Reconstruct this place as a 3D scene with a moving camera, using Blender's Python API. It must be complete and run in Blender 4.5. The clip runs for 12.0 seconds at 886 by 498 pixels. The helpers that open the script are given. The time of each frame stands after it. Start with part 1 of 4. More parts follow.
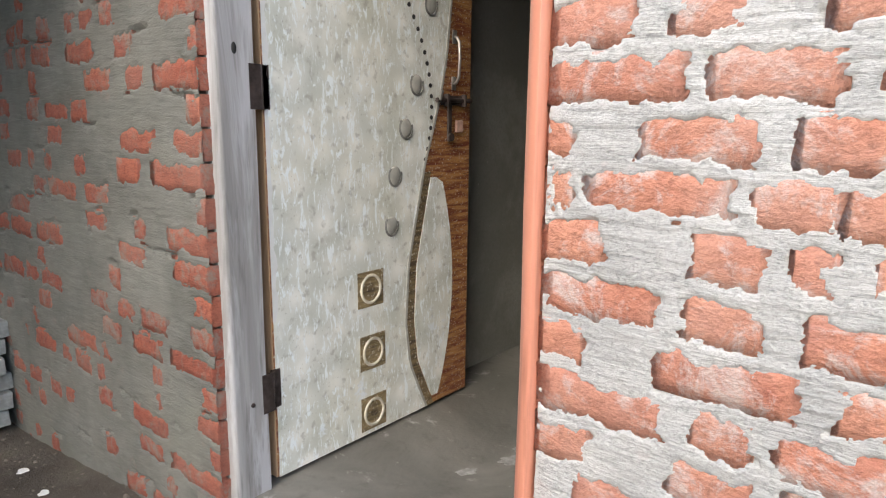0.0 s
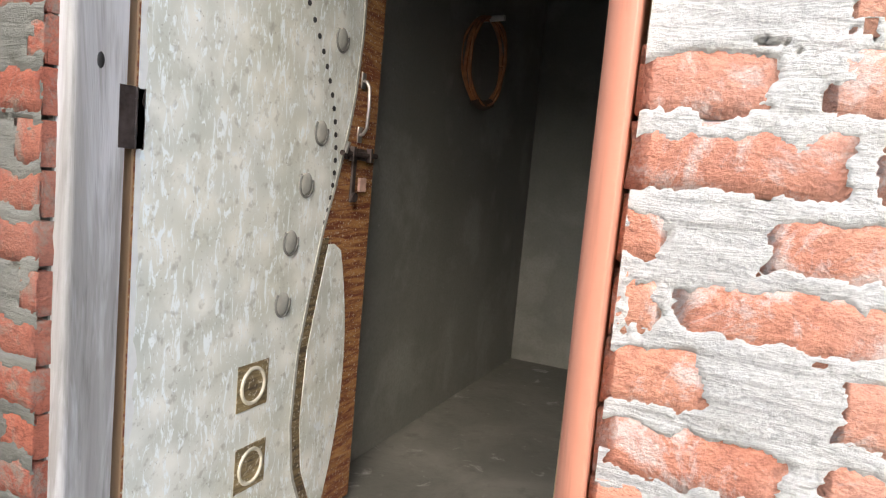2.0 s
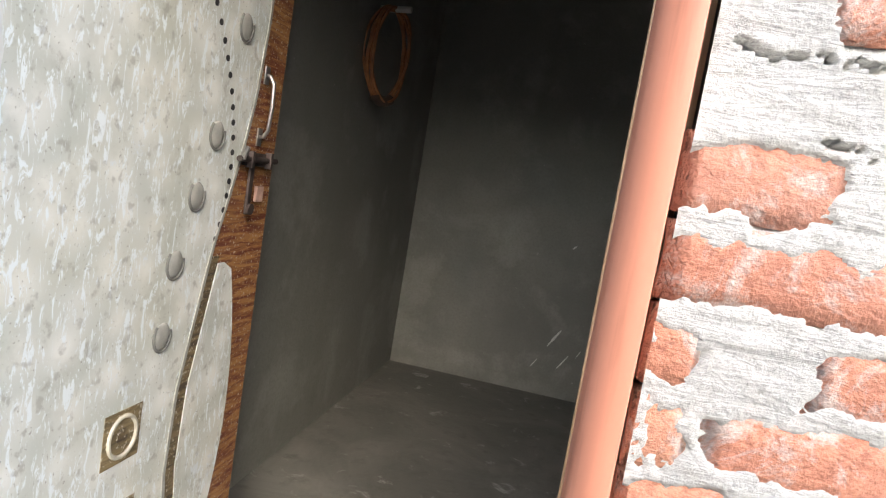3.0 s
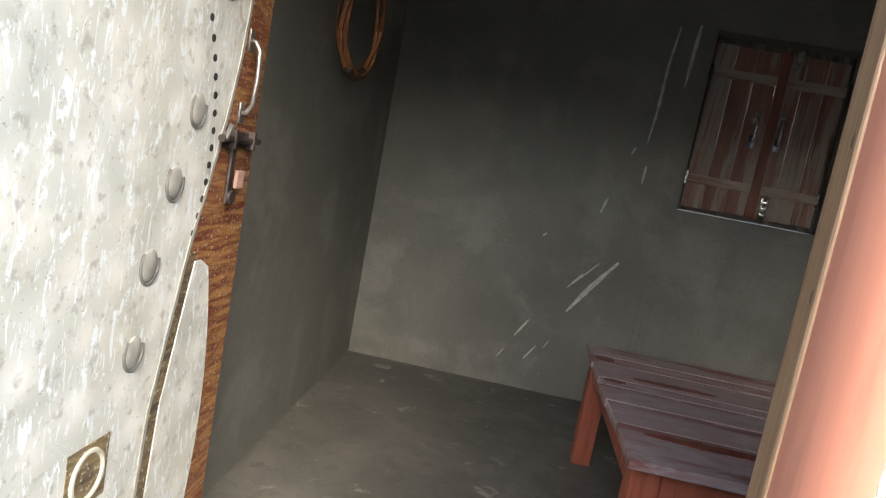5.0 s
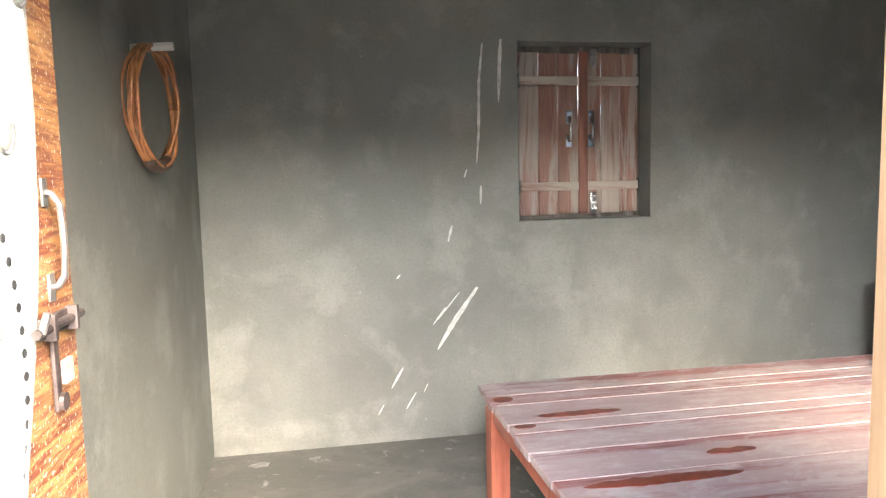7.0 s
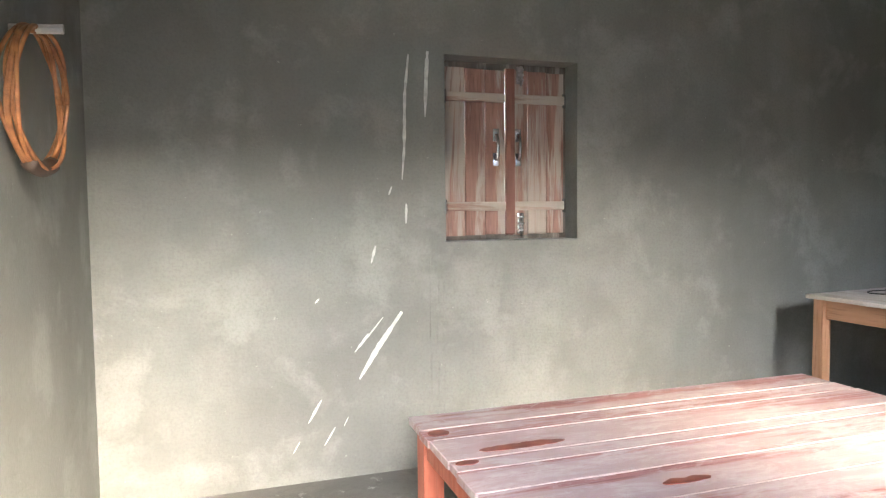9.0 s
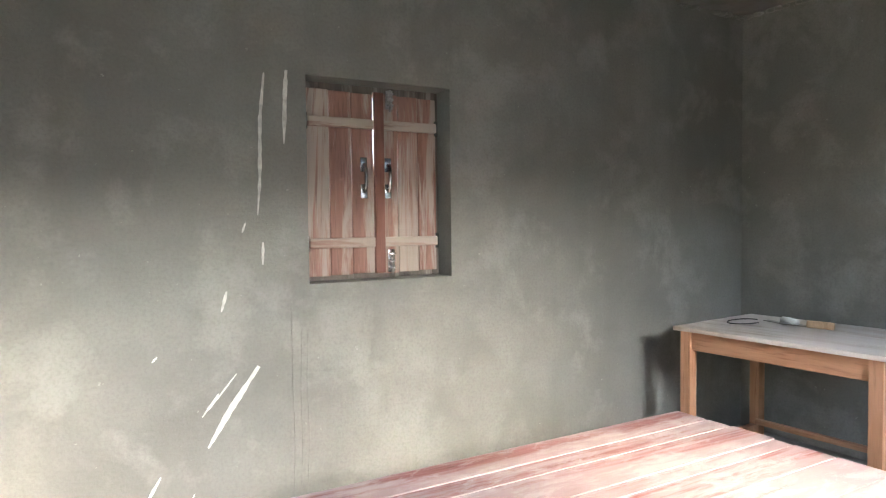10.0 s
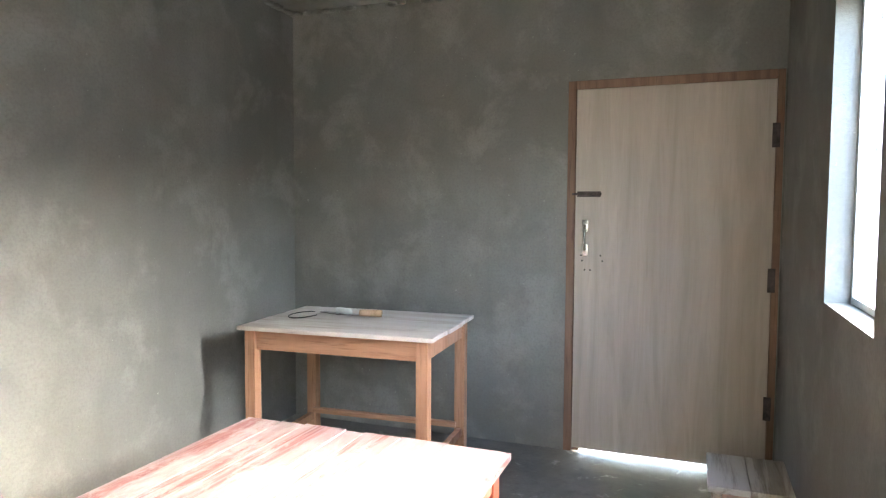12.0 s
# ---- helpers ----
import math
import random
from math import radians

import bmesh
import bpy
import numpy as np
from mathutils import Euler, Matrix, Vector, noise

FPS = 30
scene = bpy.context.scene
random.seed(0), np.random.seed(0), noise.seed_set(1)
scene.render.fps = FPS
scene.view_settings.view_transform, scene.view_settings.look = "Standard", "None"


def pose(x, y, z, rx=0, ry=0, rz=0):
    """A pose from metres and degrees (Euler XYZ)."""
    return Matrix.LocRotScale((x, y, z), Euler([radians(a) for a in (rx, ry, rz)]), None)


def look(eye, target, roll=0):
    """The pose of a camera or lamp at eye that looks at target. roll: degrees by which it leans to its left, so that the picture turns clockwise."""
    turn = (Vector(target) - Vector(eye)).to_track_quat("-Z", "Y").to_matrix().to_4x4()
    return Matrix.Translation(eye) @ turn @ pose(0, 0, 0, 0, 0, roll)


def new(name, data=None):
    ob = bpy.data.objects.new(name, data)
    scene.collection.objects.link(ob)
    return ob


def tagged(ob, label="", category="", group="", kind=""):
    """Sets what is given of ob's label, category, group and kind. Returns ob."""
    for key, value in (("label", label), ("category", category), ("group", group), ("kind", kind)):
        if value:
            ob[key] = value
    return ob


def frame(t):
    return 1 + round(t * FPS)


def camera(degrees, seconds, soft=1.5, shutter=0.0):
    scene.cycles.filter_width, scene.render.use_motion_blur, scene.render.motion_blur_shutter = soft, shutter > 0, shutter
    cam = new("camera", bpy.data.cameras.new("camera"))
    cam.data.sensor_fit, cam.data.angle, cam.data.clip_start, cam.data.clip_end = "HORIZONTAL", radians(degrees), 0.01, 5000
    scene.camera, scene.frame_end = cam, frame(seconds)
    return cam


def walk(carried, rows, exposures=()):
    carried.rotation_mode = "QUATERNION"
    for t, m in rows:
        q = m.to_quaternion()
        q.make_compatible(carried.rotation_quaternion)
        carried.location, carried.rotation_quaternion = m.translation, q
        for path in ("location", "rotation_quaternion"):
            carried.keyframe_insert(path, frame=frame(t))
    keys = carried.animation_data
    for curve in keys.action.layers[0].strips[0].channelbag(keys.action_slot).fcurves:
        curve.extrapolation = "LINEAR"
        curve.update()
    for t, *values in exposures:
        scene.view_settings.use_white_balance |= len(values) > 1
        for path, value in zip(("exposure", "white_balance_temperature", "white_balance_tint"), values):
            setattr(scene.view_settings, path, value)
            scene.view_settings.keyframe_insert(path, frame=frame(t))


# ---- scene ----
cam = camera(66.9, 12.0, 1.2)
PATH = [
    (0, (-0.388, 0.579, 1.014), (-1.641, 2.088, 0.624), 0.6),
    (0.5, (-0.497, 0.581, 1.010), (-1.687, 2.151, 0.667), 2.4),
    (1, (-0.617, 0.629, 1.015), (-1.740, 2.264, 0.757), 2.8),
    (1.5, (-0.740, 0.691, 1.036), (-1.706, 2.434, 0.841), 2.8),
    (2, (-0.816, 0.729, 1.027), (-1.626, 2.547, 0.810), 5.2),
    (2.5, (-0.905, 0.779, 1.039), (-1.557, 2.655, 0.800), 5.7),
    (3, (-1.013, 0.848, 1.117), (-1.423, 2.791, 0.882), 9.4),
    (3.2, (-1.048, 0.862, 1.119), (-1.397, 2.816, 0.882), 11.2),
    (4.8, (-1.207, 0.944, 1.094), (-1.458, 2.914, 0.845), 11.5),
    (5, (-1.230, 1.002, 1.107), (-1.424, 2.975, 0.840), 10.7),
    (5.5, (-1.268, 1.142, 1.178), (-1.275, 3.125, 0.927), 7.8),
    (6, (-1.314, 1.229, 1.206), (-1.149, 3.206, 0.952), 4.2),
    (6.5, (-1.345, 1.240, 1.231), (-1.146, 3.219, 1.018), 1.6),
    (7, (-1.404, 1.230, 1.269), (-1.064, 3.191, 1.072), -1.4),
    (7.2, (-1.431, 1.252, 1.273), (-1.052, 3.208, 1.092), -1.4),
    (9, (-1.466, 1.441, 1.227), (-0.840, 3.337, 1.106), -0.6),
    (9.5, (-1.438, 1.619, 1.280), (-0.739, 3.489, 1.163), -0.5),
    (10, (-1.398, 1.739, 1.328), (-0.385, 3.461, 1.244), -0.7),
    (10.5, (-1.364, 1.763, 1.307), (-0.121, 3.324, 1.175), 0.6),
    (11, (-1.363, 1.877, 1.324), (0.146, 3.183, 1.190), 0.6),
    (11.5, (-1.321, 1.984, 1.349), (0.418, 2.965, 1.229), 0.1),
    (12, (-1.319, 2.019, 1.353), (0.549, 2.724, 1.231), 0.3),
]
EXPOSURES = [(0.0, 1.78), (1.0, 1.85), (2.0, 2.08), (3.2, 2.22), (4.8, 2.5), (5.5, 3.5), (6.5, 4.95), (7.2, 5.35), (9.0, 5.6), (10.5, 5.65), (12.0, 6.1)]
walk(cam, [(t, look(eye, target, roll)) for t, eye, target, roll in PATH], EXPOSURES)

# ---- world and sun ----
world = bpy.data.worlds.new("world")
scene.world = world
world.use_nodes = True
wn = world.node_tree
sky = wn.nodes.new("ShaderNodeTexSky")
sky.sky_type = "NISHITA"
sky.sun_disc = False
sky.sun_elevation = radians(35)
sky.sun_rotation = radians(165)
sky.dust_density = 2.6
sky.air_density = 1.0
wn.links.new(sky.outputs[0], wn.nodes["Background"].inputs[0])
wn.nodes["Background"].inputs[1].default_value = 0.15
sun = new("sun", bpy.data.lights.new("sun", "SUN"))
sun.data.energy = 0.24
sun.data.angle = radians(65)
sun.data.color = (1.0, 0.96, 0.9)
sun.matrix_world = look((1.35, -5.0, 3.7), (0, 0, 0))


# ---- materials ----
class Mat:
    """A small wrapper that builds a node material."""

    def __init__(self, name, rough=0.7, metal=0.0):
        self.m = bpy.data.materials.new(name)
        self.m.use_nodes = True
        self.t = self.m.node_tree
        self.b = self.t.nodes["Principled BSDF"]
        self.b.inputs["Roughness"].default_value = rough
        self.b.inputs["Metallic"].default_value = metal
        self.co = self.t.nodes.new("ShaderNodeTexCoord").outputs["Object"]

    def node(self, kind):
        return self.t.nodes.new(kind)

    def link(self, a, b):
        self.t.links.new(a, b)

    def mapped(self, scale=(1, 1, 1), rot=(0, 0, 0), src=None):
        n = self.node("ShaderNodeMapping")
        n.inputs["Scale"].default_value = scale
        n.inputs["Rotation"].default_value = rot
        self.link(src or self.co, n.inputs["Vector"])
        return n.outputs[0]

    def noise(self, scale, detail=4, vec=None, rough=0.6, warp=0.0):
        n = self.node("ShaderNodeTexNoise")
        n.inputs["Scale"].default_value = scale
        n.inputs["Detail"].default_value = detail
        n.inputs["Roughness"].default_value = rough
        n.inputs["Distortion"].default_value = warp
        self.link(vec or self.co, n.inputs["Vector"])
        return n.outputs["Fac"]

    def ramp(self, fac, stops):
        n = self.node("ShaderNodeValToRGB")
        els = n.color_ramp.elements
        while len(els) < len(stops):
            els.new(0.5)
        for e, (p, c) in zip(els, stops):
            e.position = p
            e.color = (*c, 1) if isinstance(c, tuple) else (c, c, c, 1)
        self.link(fac, n.inputs[0])
        return n.outputs[0]

    def mix(self, fac, a, b, mode="MIX"):
        n = self.node("ShaderNodeMix")
        n.data_type = "RGBA"
        n.blend_type = mode
        for key, v in ((0, fac), (6, a), (7, b)):
            if isinstance(v, (int, float)):
                n.inputs[key].default_value = v
            elif isinstance(v, tuple):
                n.inputs[key].default_value = (*v, 1)
            else:
                self.link(v, n.inputs[key])
        return n.outputs[2]

    def out(self, color=None, rough=None, bump=None, strength=0.3, dist=0.01):
        if isinstance(color, tuple):
            self.b.inputs["Base Color"].default_value = (*color, 1)
        elif color is not None:
            self.link(color, self.b.inputs["Base Color"])
        if rough is not None:
            self.link(rough, self.b.inputs["Roughness"])
        if bump is not None:
            n = self.node("ShaderNodeBump")
            n.inputs["Strength"].default_value = strength
            n.inputs["Distance"].default_value = dist
            self.link(bump, n.inputs["Height"])
            self.link(n.outputs[0], self.b.inputs["Normal"])
        return self.m

    def rand(self):
        return self.node("ShaderNodeObjectInfo").outputs["Random"]


def plaster_material(name, base, light, dark):
    """Trowelled cement: wide soft clouds, fewer pale patches, faint drips and fine sand."""
    m = Mat(name, 0.62)
    big = m.noise(1.1, 4, rough=0.5, warp=0.5)
    mid = m.noise(4.2, 6, rough=0.55, warp=0.4)
    drip = m.noise(1.0, 5, m.mapped((7.0, 7.0, 0.7)), 0.55, 0.4)
    patch = m.noise(2.6, 8, rough=0.62, warp=0.25)
    c = m.mix(m.ramp(big, [(0.3, 0.0), (0.72, 1.0)]), base, light)
    c = m.mix(m.ramp(mid, [(0.4, 0.0), (0.75, 0.5)]), c, dark)
    c = m.mix(m.ramp(drip, [(0.5, 0.0), (0.75, 0.22)]), c, dark)
    c = m.mix(m.ramp(patch, [(0.51, 0.0), (0.6, 0.35), (0.74, 0.65)]), c, tuple(min(1, v * 1.25) for v in light))
    c = m.mix(m.ramp(m.noise(1.7, 3, rough=0.4), [(0.56, 0.0), (0.75, 0.3)]), c, (base[0] * 0.85, base[1] * 1.02, base[2] * 1.12))
    c = m.mix(m.ramp(m.noise(75, 6), [(0.32, 0.3), (0.55, 0.0)]), c, dark)
    c = m.mix(m.ramp(m.noise(34, 3), [(0.7, 0.0), (0.73, 0.5)]), c, tuple(min(1, v * 1.5) for v in light))
    r = m.ramp(mid, [(0.3, 0.74), (0.7, 0.52)])
    sweep = m.noise(1.0, 6, m.mapped((5, 5, 16), (0.0, 0.5, 0.3)), 0.6, 1.2)
    h = m.mix(0.35, sweep, m.noise(110, 4))
    return m.out(c, r, h, 0.3, 0.012)


def concrete_floor_material():
    m = Mat("concrete_floor", 0.55)
    big = m.noise(2.2, 6, rough=0.65, warp=1.0)
    mid = m.noise(9, 6, rough=0.7, warp=0.6)
    c = m.mix(m.ramp(big, [(0.35, 0.0), (0.65, 1.0)]), (0.1, 0.1, 0.088), (0.2, 0.195, 0.175))
    c = m.mix(m.ramp(mid, [(0.6, 0.0), (0.72, 0.8)]), c, (0.45, 0.45, 0.42))
    c = m.mix(m.ramp(m.noise(14, 5), [(0.3, 0.6), (0.45, 0.0)]), c, (0.09, 0.085, 0.075))
    return m.out(c, m.ramp(big, [(0.3, 0.42), (0.7, 0.65)]), m.noise(45, 5), 0.25, 0.008)


def mortar_material(name, base, light, moss):
    m = Mat(name, 0.95)
    big = m.noise(4.0, 6, rough=0.65)
    fine = m.noise(140, 5)
    c = m.mix(m.ramp(big, [(0.35, 0.0), (0.65, 1.0)]), base, light)
    c = m.mix(m.ramp(fine, [(0.33, 0.4), (0.5, 0.0)]), c, (0.16, 0.155, 0.145))
    dust = m.noise(11, 6, rough=0.7)
    c = m.mix(m.ramp(dust, [(0.6, 0.0), (0.74, 0.55)]), c, tuple(0.7 * p + 0.3 * q for p, q in zip(light, (0.46, 0.2, 0.14))))
    c = m.mix(m.ramp(m.noise(2.0, 5), [(0.55, 0.0), (0.75, 0.5)]), c, moss)
    grain = m.noise(1.0, 7, m.mapped((9, 9, 75)), 0.7, 0.9)
    c = m.mix(m.ramp(grain, [(0.3, 0.35), (0.46, 0.0)]), c, tuple(v * 0.55 for v in base))
    h = m.mix(0.4, grain, m.noise(170, 5))
    return m.out(c, None, h, 0.8, 0.012)


def brick_material(name, a, b, smear, over):
    """Fired clay with cracks and a thin smear of mortar, in world scale so that long and short bricks match."""
    m = Mat(name, 0.92)
    geo = m.node("ShaderNodeNewGeometry").outputs["Position"]
    c = m.mix(m.rand(), a, b)
    c = m.mix(m.ramp(m.noise(22, 6, geo, 0.7), [(0.35, 0.0), (0.7, 0.6)]), c, tuple(min(1, v * 1.3) for v in b))
    c = m.mix(m.ramp(m.noise(70, 6, geo, 0.7), [(0.28, 0.8), (0.47, 0.0)]), c, tuple(v * 0.45 for v in a))
    crack = m.noise(1.0, 7, m.mapped((14, 14, 42), src=geo), 0.7, 1.5)
    c = m.mix(m.ramp(crack, [(0.47, 0.0), (0.495, 0.55), (0.505, 0.55), (0.53, 0.0)]), c, tuple(v * 0.6 for v in a))
    c = m.mix(m.ramp(m.noise(10, 9, geo, 0.78, 0.5), [(0.5, 0.0), (0.6, smear)]), c, over)
    c = m.mix(m.ramp(m.noise(4, 5, geo), [(0.45, 0.0), (0.7, 0.4)]), c, tuple(0.5 * (p + q) for p, q in zip(over, b)))
    h = m.mix(0.5, m.mix(0.4, crack, m.noise(45, 6, geo)), m.noise(170, 4, geo))
    return m.out(c, None, h, 0.9, 0.009)


def wood_material(name, a, b, axis=2, scale=1.0, rough=0.6, paint=None, amount=0.5, wear=None, streak=0.45):
    """Grain runs along the axis; paint: an old coat left in patches along the grain."""
    m = Mat(name, rough)
    s = [14.0 * scale] * 3
    s[axis] = 1.1 * scale
    vec = m.mapped(tuple(s))
    shift = m.node("ShaderNodeVectorMath")
    shift.operation = "ADD"
    m.link(vec, shift.inputs[0])
    comb = m.node("ShaderNodeCombineXYZ")
    mul = m.node("ShaderNodeMath")
    mul.operation = "MULTIPLY"
    mul.inputs[1].default_value = 37.0
    m.link(m.rand(), mul.inputs[0])
    for k in range(3):
        m.link(mul.outputs[0], comb.inputs[k])
    m.link(comb.outputs[0], shift.inputs[1])
    v = shift.outputs[0]
    grain = m.noise(1.0, 6, v, 0.62, 1.0)
    fine = m.noise(5.0, 4, v, 0.6)
    c = m.mix(m.ramp(grain, [(0.3, 0.0), (0.7, 1.0)]), a, b)
    c = m.mix(m.ramp(fine, [(0.3, streak), (0.46, 0.0)]), c, tuple(x * 0.45 for x in a))
    if paint:
        mask = m.ramp(m.noise(0.55, 6, v, 0.7, 0.6), [(0.62 - 0.3 * amount, 0.0), (0.7 - 0.3 * amount, 0.85)])
        c = m.mix(mask, c, paint)
    if wear:
        c = m.mix(m.ramp(m.noise(1.0, 7, m.mapped((5, 14, 14)), 0.75, 0.5), [(0.48, 0.0), (0.6, 0.8)]), c, wear)
    return m.out(c, m.ramp(grain, [(0.3, rough + 0.1), (0.7, rough - 0.1)]), m.mix(0.5, grain, fine), 0.35, 0.006)


def laminate_material():
    m = Mat("laminate", 0.38)
    warp = m.node("ShaderNodeVectorMath")
    warp.operation = "MULTIPLY_ADD"
    nz = m.node("ShaderNodeTexNoise")
    nz.inputs["Scale"].default_value = 9
    m.link(m.co, nz.inputs["Vector"])
    m.link(nz.outputs["Color"], warp.inputs[0])
    warp.inputs[1].default_value = (0.05, 0.05, 0.05)
    m.link(m.co, warp.inputs[2])
    vor = m.node("ShaderNodeTexVoronoi")
    vor.feature = "SMOOTH_F1"
    vor.inputs["Scale"].default_value = 10
    vor.inputs["Randomness"].default_value = 0.6
    m.link(warp.outputs[0], vor.inputs["Vector"])
    base = m.mix(m.ramp(vor.outputs["Distance"], [(0.15, 0.0), (0.6, 1.0)]), (0.84, 0.85, 0.79), (0.56, 0.59, 0.53))
    base = m.mix(m.ramp(m.noise(4, 5), [(0.45, 0.0), (0.7, 0.5)]), base, (0.66, 0.64, 0.5))
    base = m.mix(m.ramp(m.noise(8, 6, rough=0.65), [(0.54, 0.0), (0.7, 0.4)]), base, (0.4, 0.43, 0.39))
    fleck = m.noise(1.0, 6, m.mapped((60, 60, 17)), 0.75, 1.0)
    base = m.mix(m.ramp(fleck, [(0.545, 0.0), (0.575, 0.95)]), base, (0.86, 0.92, 0.92))
    patch = m.noise(5, 9, rough=0.8)
    base = m.mix(m.ramp(patch, [(0.6, 0.0), (0.64, 0.85)]), base, (0.76, 0.82, 0.84))
    base = m.mix(m.ramp(m.noise(30, 5), [(0.33, 0.5), (0.42, 0.0)]), base, (0.3, 0.29, 0.24))
    base = m.mix(m.ramp(m.noise(140, 3), [(0.66, 0.0), (0.7, 0.6)]), base, (0.22, 0.2, 0.15))
    return m.out(base, m.ramp(fleck, [(0.4, 0.34), (0.7, 0.6)]), fleck, 0.15, 0.003)


def inlay_material(name, a, b):
    m = Mat(name, 0.5)
    n = m.noise(1.0, 7, m.mapped((7, 7, 60)), 0.75, 0.6)
    c = m.mix(m.ramp(n, [(0.42, 0.0), (0.58, 1.0)]), a, b)
    c = m.mix(m.ramp(m.noise(120, 3), [(0.6, 0.0), (0.64, 0.8)]), c, (0.6, 0.55, 0.45))
    return m.out(c, None, n, 0.2, 0.003)


def plain(name, color, rough=0.6, metal=0.0, var=0.25, scale=30):
    m = Mat(name, rough, metal)
    c = m.mix(m.ramp(m.noise(scale, 5), [(0.35, 0.0), (0.7, 1.0)]), tuple(v * (1 - var) for v in color), tuple(min(1, v * (1 + var)) for v in color))
    return m.out(c, None, m.noise(scale * 4, 4), 0.15, 0.003)


def ground_material():
    m = Mat("dirt", 0.95)
    c = m.mix(m.ramp(m.noise(3, 6), [(0.35, 0.0), (0.65, 1.0)]), (0.07, 0.06, 0.047), (0.14, 0.12, 0.096))
    c = m.mix(m.ramp(m.noise(40, 6, rough=0.75), [(0.6, 0.0), (0.7, 0.7)]), c, (0.32, 0.28, 0.23))
    c = m.mix(m.ramp(m.noise(6, 5), [(0.55, 0.0), (0.75, 0.5)]), c, (0.09, 0.1, 0.05))
    return m.out(c, None, m.noise(60, 6, rough=0.7), 0.9, 0.02)


PLASTER = plaster_material("cement_plaster", (0.178, 0.18, 0.158), (0.268, 0.27, 0.243), (0.128, 0.13, 0.112))
FLOOR = concrete_floor_material()
MORTAR_CLEAN = mortar_material("mortar_clean", (0.39, 0.4, 0.39), (0.53, 0.54, 0.525), (0.45, 0.45, 0.43))
# Grimy mortar; part of the side wall's shade is in this dark colour.
MORTAR_DIRTY_SHADED = mortar_material("mortar_dirty_shaded", (0.125, 0.13, 0.115), (0.205, 0.21, 0.19), (0.13, 0.145, 0.095))
BRICK_CLEAN = brick_material("brick_clean", (0.37, 0.14, 0.092), (0.48, 0.24, 0.16), 0.9, (0.48, 0.41, 0.38))
# Dirty brick, darkened further so its colour carries the side wall's shade.
BRICK_DIRTY_SHADED = brick_material("brick_dirty_shaded", (0.22, 0.06, 0.038), (0.31, 0.1, 0.062), 0.8, (0.2, 0.19, 0.165))
GREY_WOOD = wood_material("weathered_wood", (0.2, 0.195, 0.19), (0.38, 0.38, 0.375), 2, 1.0, 0.75, (0.47, 0.48, 0.5), 0.4)
TAN_WOOD = wood_material("tan_wood", (0.4, 0.25, 0.14), (0.55, 0.38, 0.24), 2, 1.0, 0.6)
ORANGE_PAINT = wood_material("orange_paint", (0.53, 0.215, 0.14), (0.6, 0.265, 0.18), 2, 0.5, 0.45)
TABLE_WOOD = wood_material("table_wood", (0.37, 0.18, 0.095), (0.53, 0.3, 0.18), 2, 1.0, 0.55)
TABLE_RAIL = wood_material("table_rail", (0.37, 0.18, 0.095), (0.53, 0.3, 0.18), 1, 1.0, 0.55)
TABLE_TOP = wood_material("table_top", (0.5, 0.42, 0.35), (0.66, 0.6, 0.54), 1, 1.2, 0.45, (0.7, 0.66, 0.62), 0.6)
BED_TOP = wood_material("bed_plank", (0.24, 0.085, 0.075), (0.35, 0.17, 0.16), 0, 0.9, 0.5, (0.4, 0.32, 0.315), 0.75, (0.47, 0.42, 0.415))
BED_STAIN = plain("worn_red_patch", (0.2, 0.045, 0.025), 0.45, 0, 0.4, 12)
BED_FILLER = plain("pale_filler", (0.46, 0.38, 0.36), 0.6, 0, 0.2)
BED_LEG = wood_material("bed_leg", (0.36, 0.09, 0.05), (0.47, 0.15, 0.09), 2, 1.0, 0.5)
SHUTTER = wood_material("shutter_plank", (0.21, 0.105, 0.08), (0.37, 0.205, 0.155), 2, 1.3, 0.6, (0.42, 0.37, 0.31), 0.5)
SHUTTER_BATTEN = wood_material("shutter_batten", (0.2, 0.09, 0.065), (0.34, 0.2, 0.15), 0, 1.0, 0.6, (0.45, 0.4, 0.33), 0.75)
DARK_STILE = wood_material("dark_stile", (0.2, 0.085, 0.06), (0.28, 0.125, 0.09), 2, 1.0, 0.6)
OLD_FRAME = wood_material("old_frame", (0.1, 0.085, 0.07), (0.19, 0.165, 0.14), 2, 1.0, 0.7, (0.3, 0.28, 0.25), 0.3)
DOOR_PLY = wood_material("door_ply", (0.4, 0.35, 0.285), (0.52, 0.465, 0.39), 2, 0.8, 0.6, streak=0.12)
DOOR_FRAME = wood_material("door_frame_wood", (0.17, 0.1, 0.065), (0.27, 0.16, 0.105), 2, 1.0, 0.65)
LEAF_WOOD = inlay_material("brown_inlay", (0.15, 0.035, 0.018), (0.42, 0.22, 0.08))
BAND = inlay_material("dark_band", (0.07, 0.05, 0.03), (0.25, 0.19, 0.1))
LAMINATE = laminate_material()
STEEL = plain("steel", (0.6, 0.6, 0.6), 0.25, 1.0, 0.1)
OLD_IRON = plain("old_iron", (0.1, 0.08, 0.075), 0.55, 0.7, 0.4)
DULL_STEEL = plain("dull_steel", (0.42, 0.4, 0.38), 0.4, 0.9, 0.3)
PINK_BLOCK = plain("pink_block", (0.5, 0.33, 0.27), 0.6)
BLACK = plain("black_spot", (0.03, 0.03, 0.03), 0.5)
STUD = plain("stud_print", (0.4, 0.4, 0.36), 0.35, 0, 0.2)
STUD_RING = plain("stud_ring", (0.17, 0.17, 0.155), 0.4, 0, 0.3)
EMBLEM = inlay_material("emblem_brown", (0.13, 0.1, 0.05), (0.3, 0.23, 0.12))
EMBLEM_RING = plain("emblem_ring", (0.55, 0.52, 0.42), 0.45)
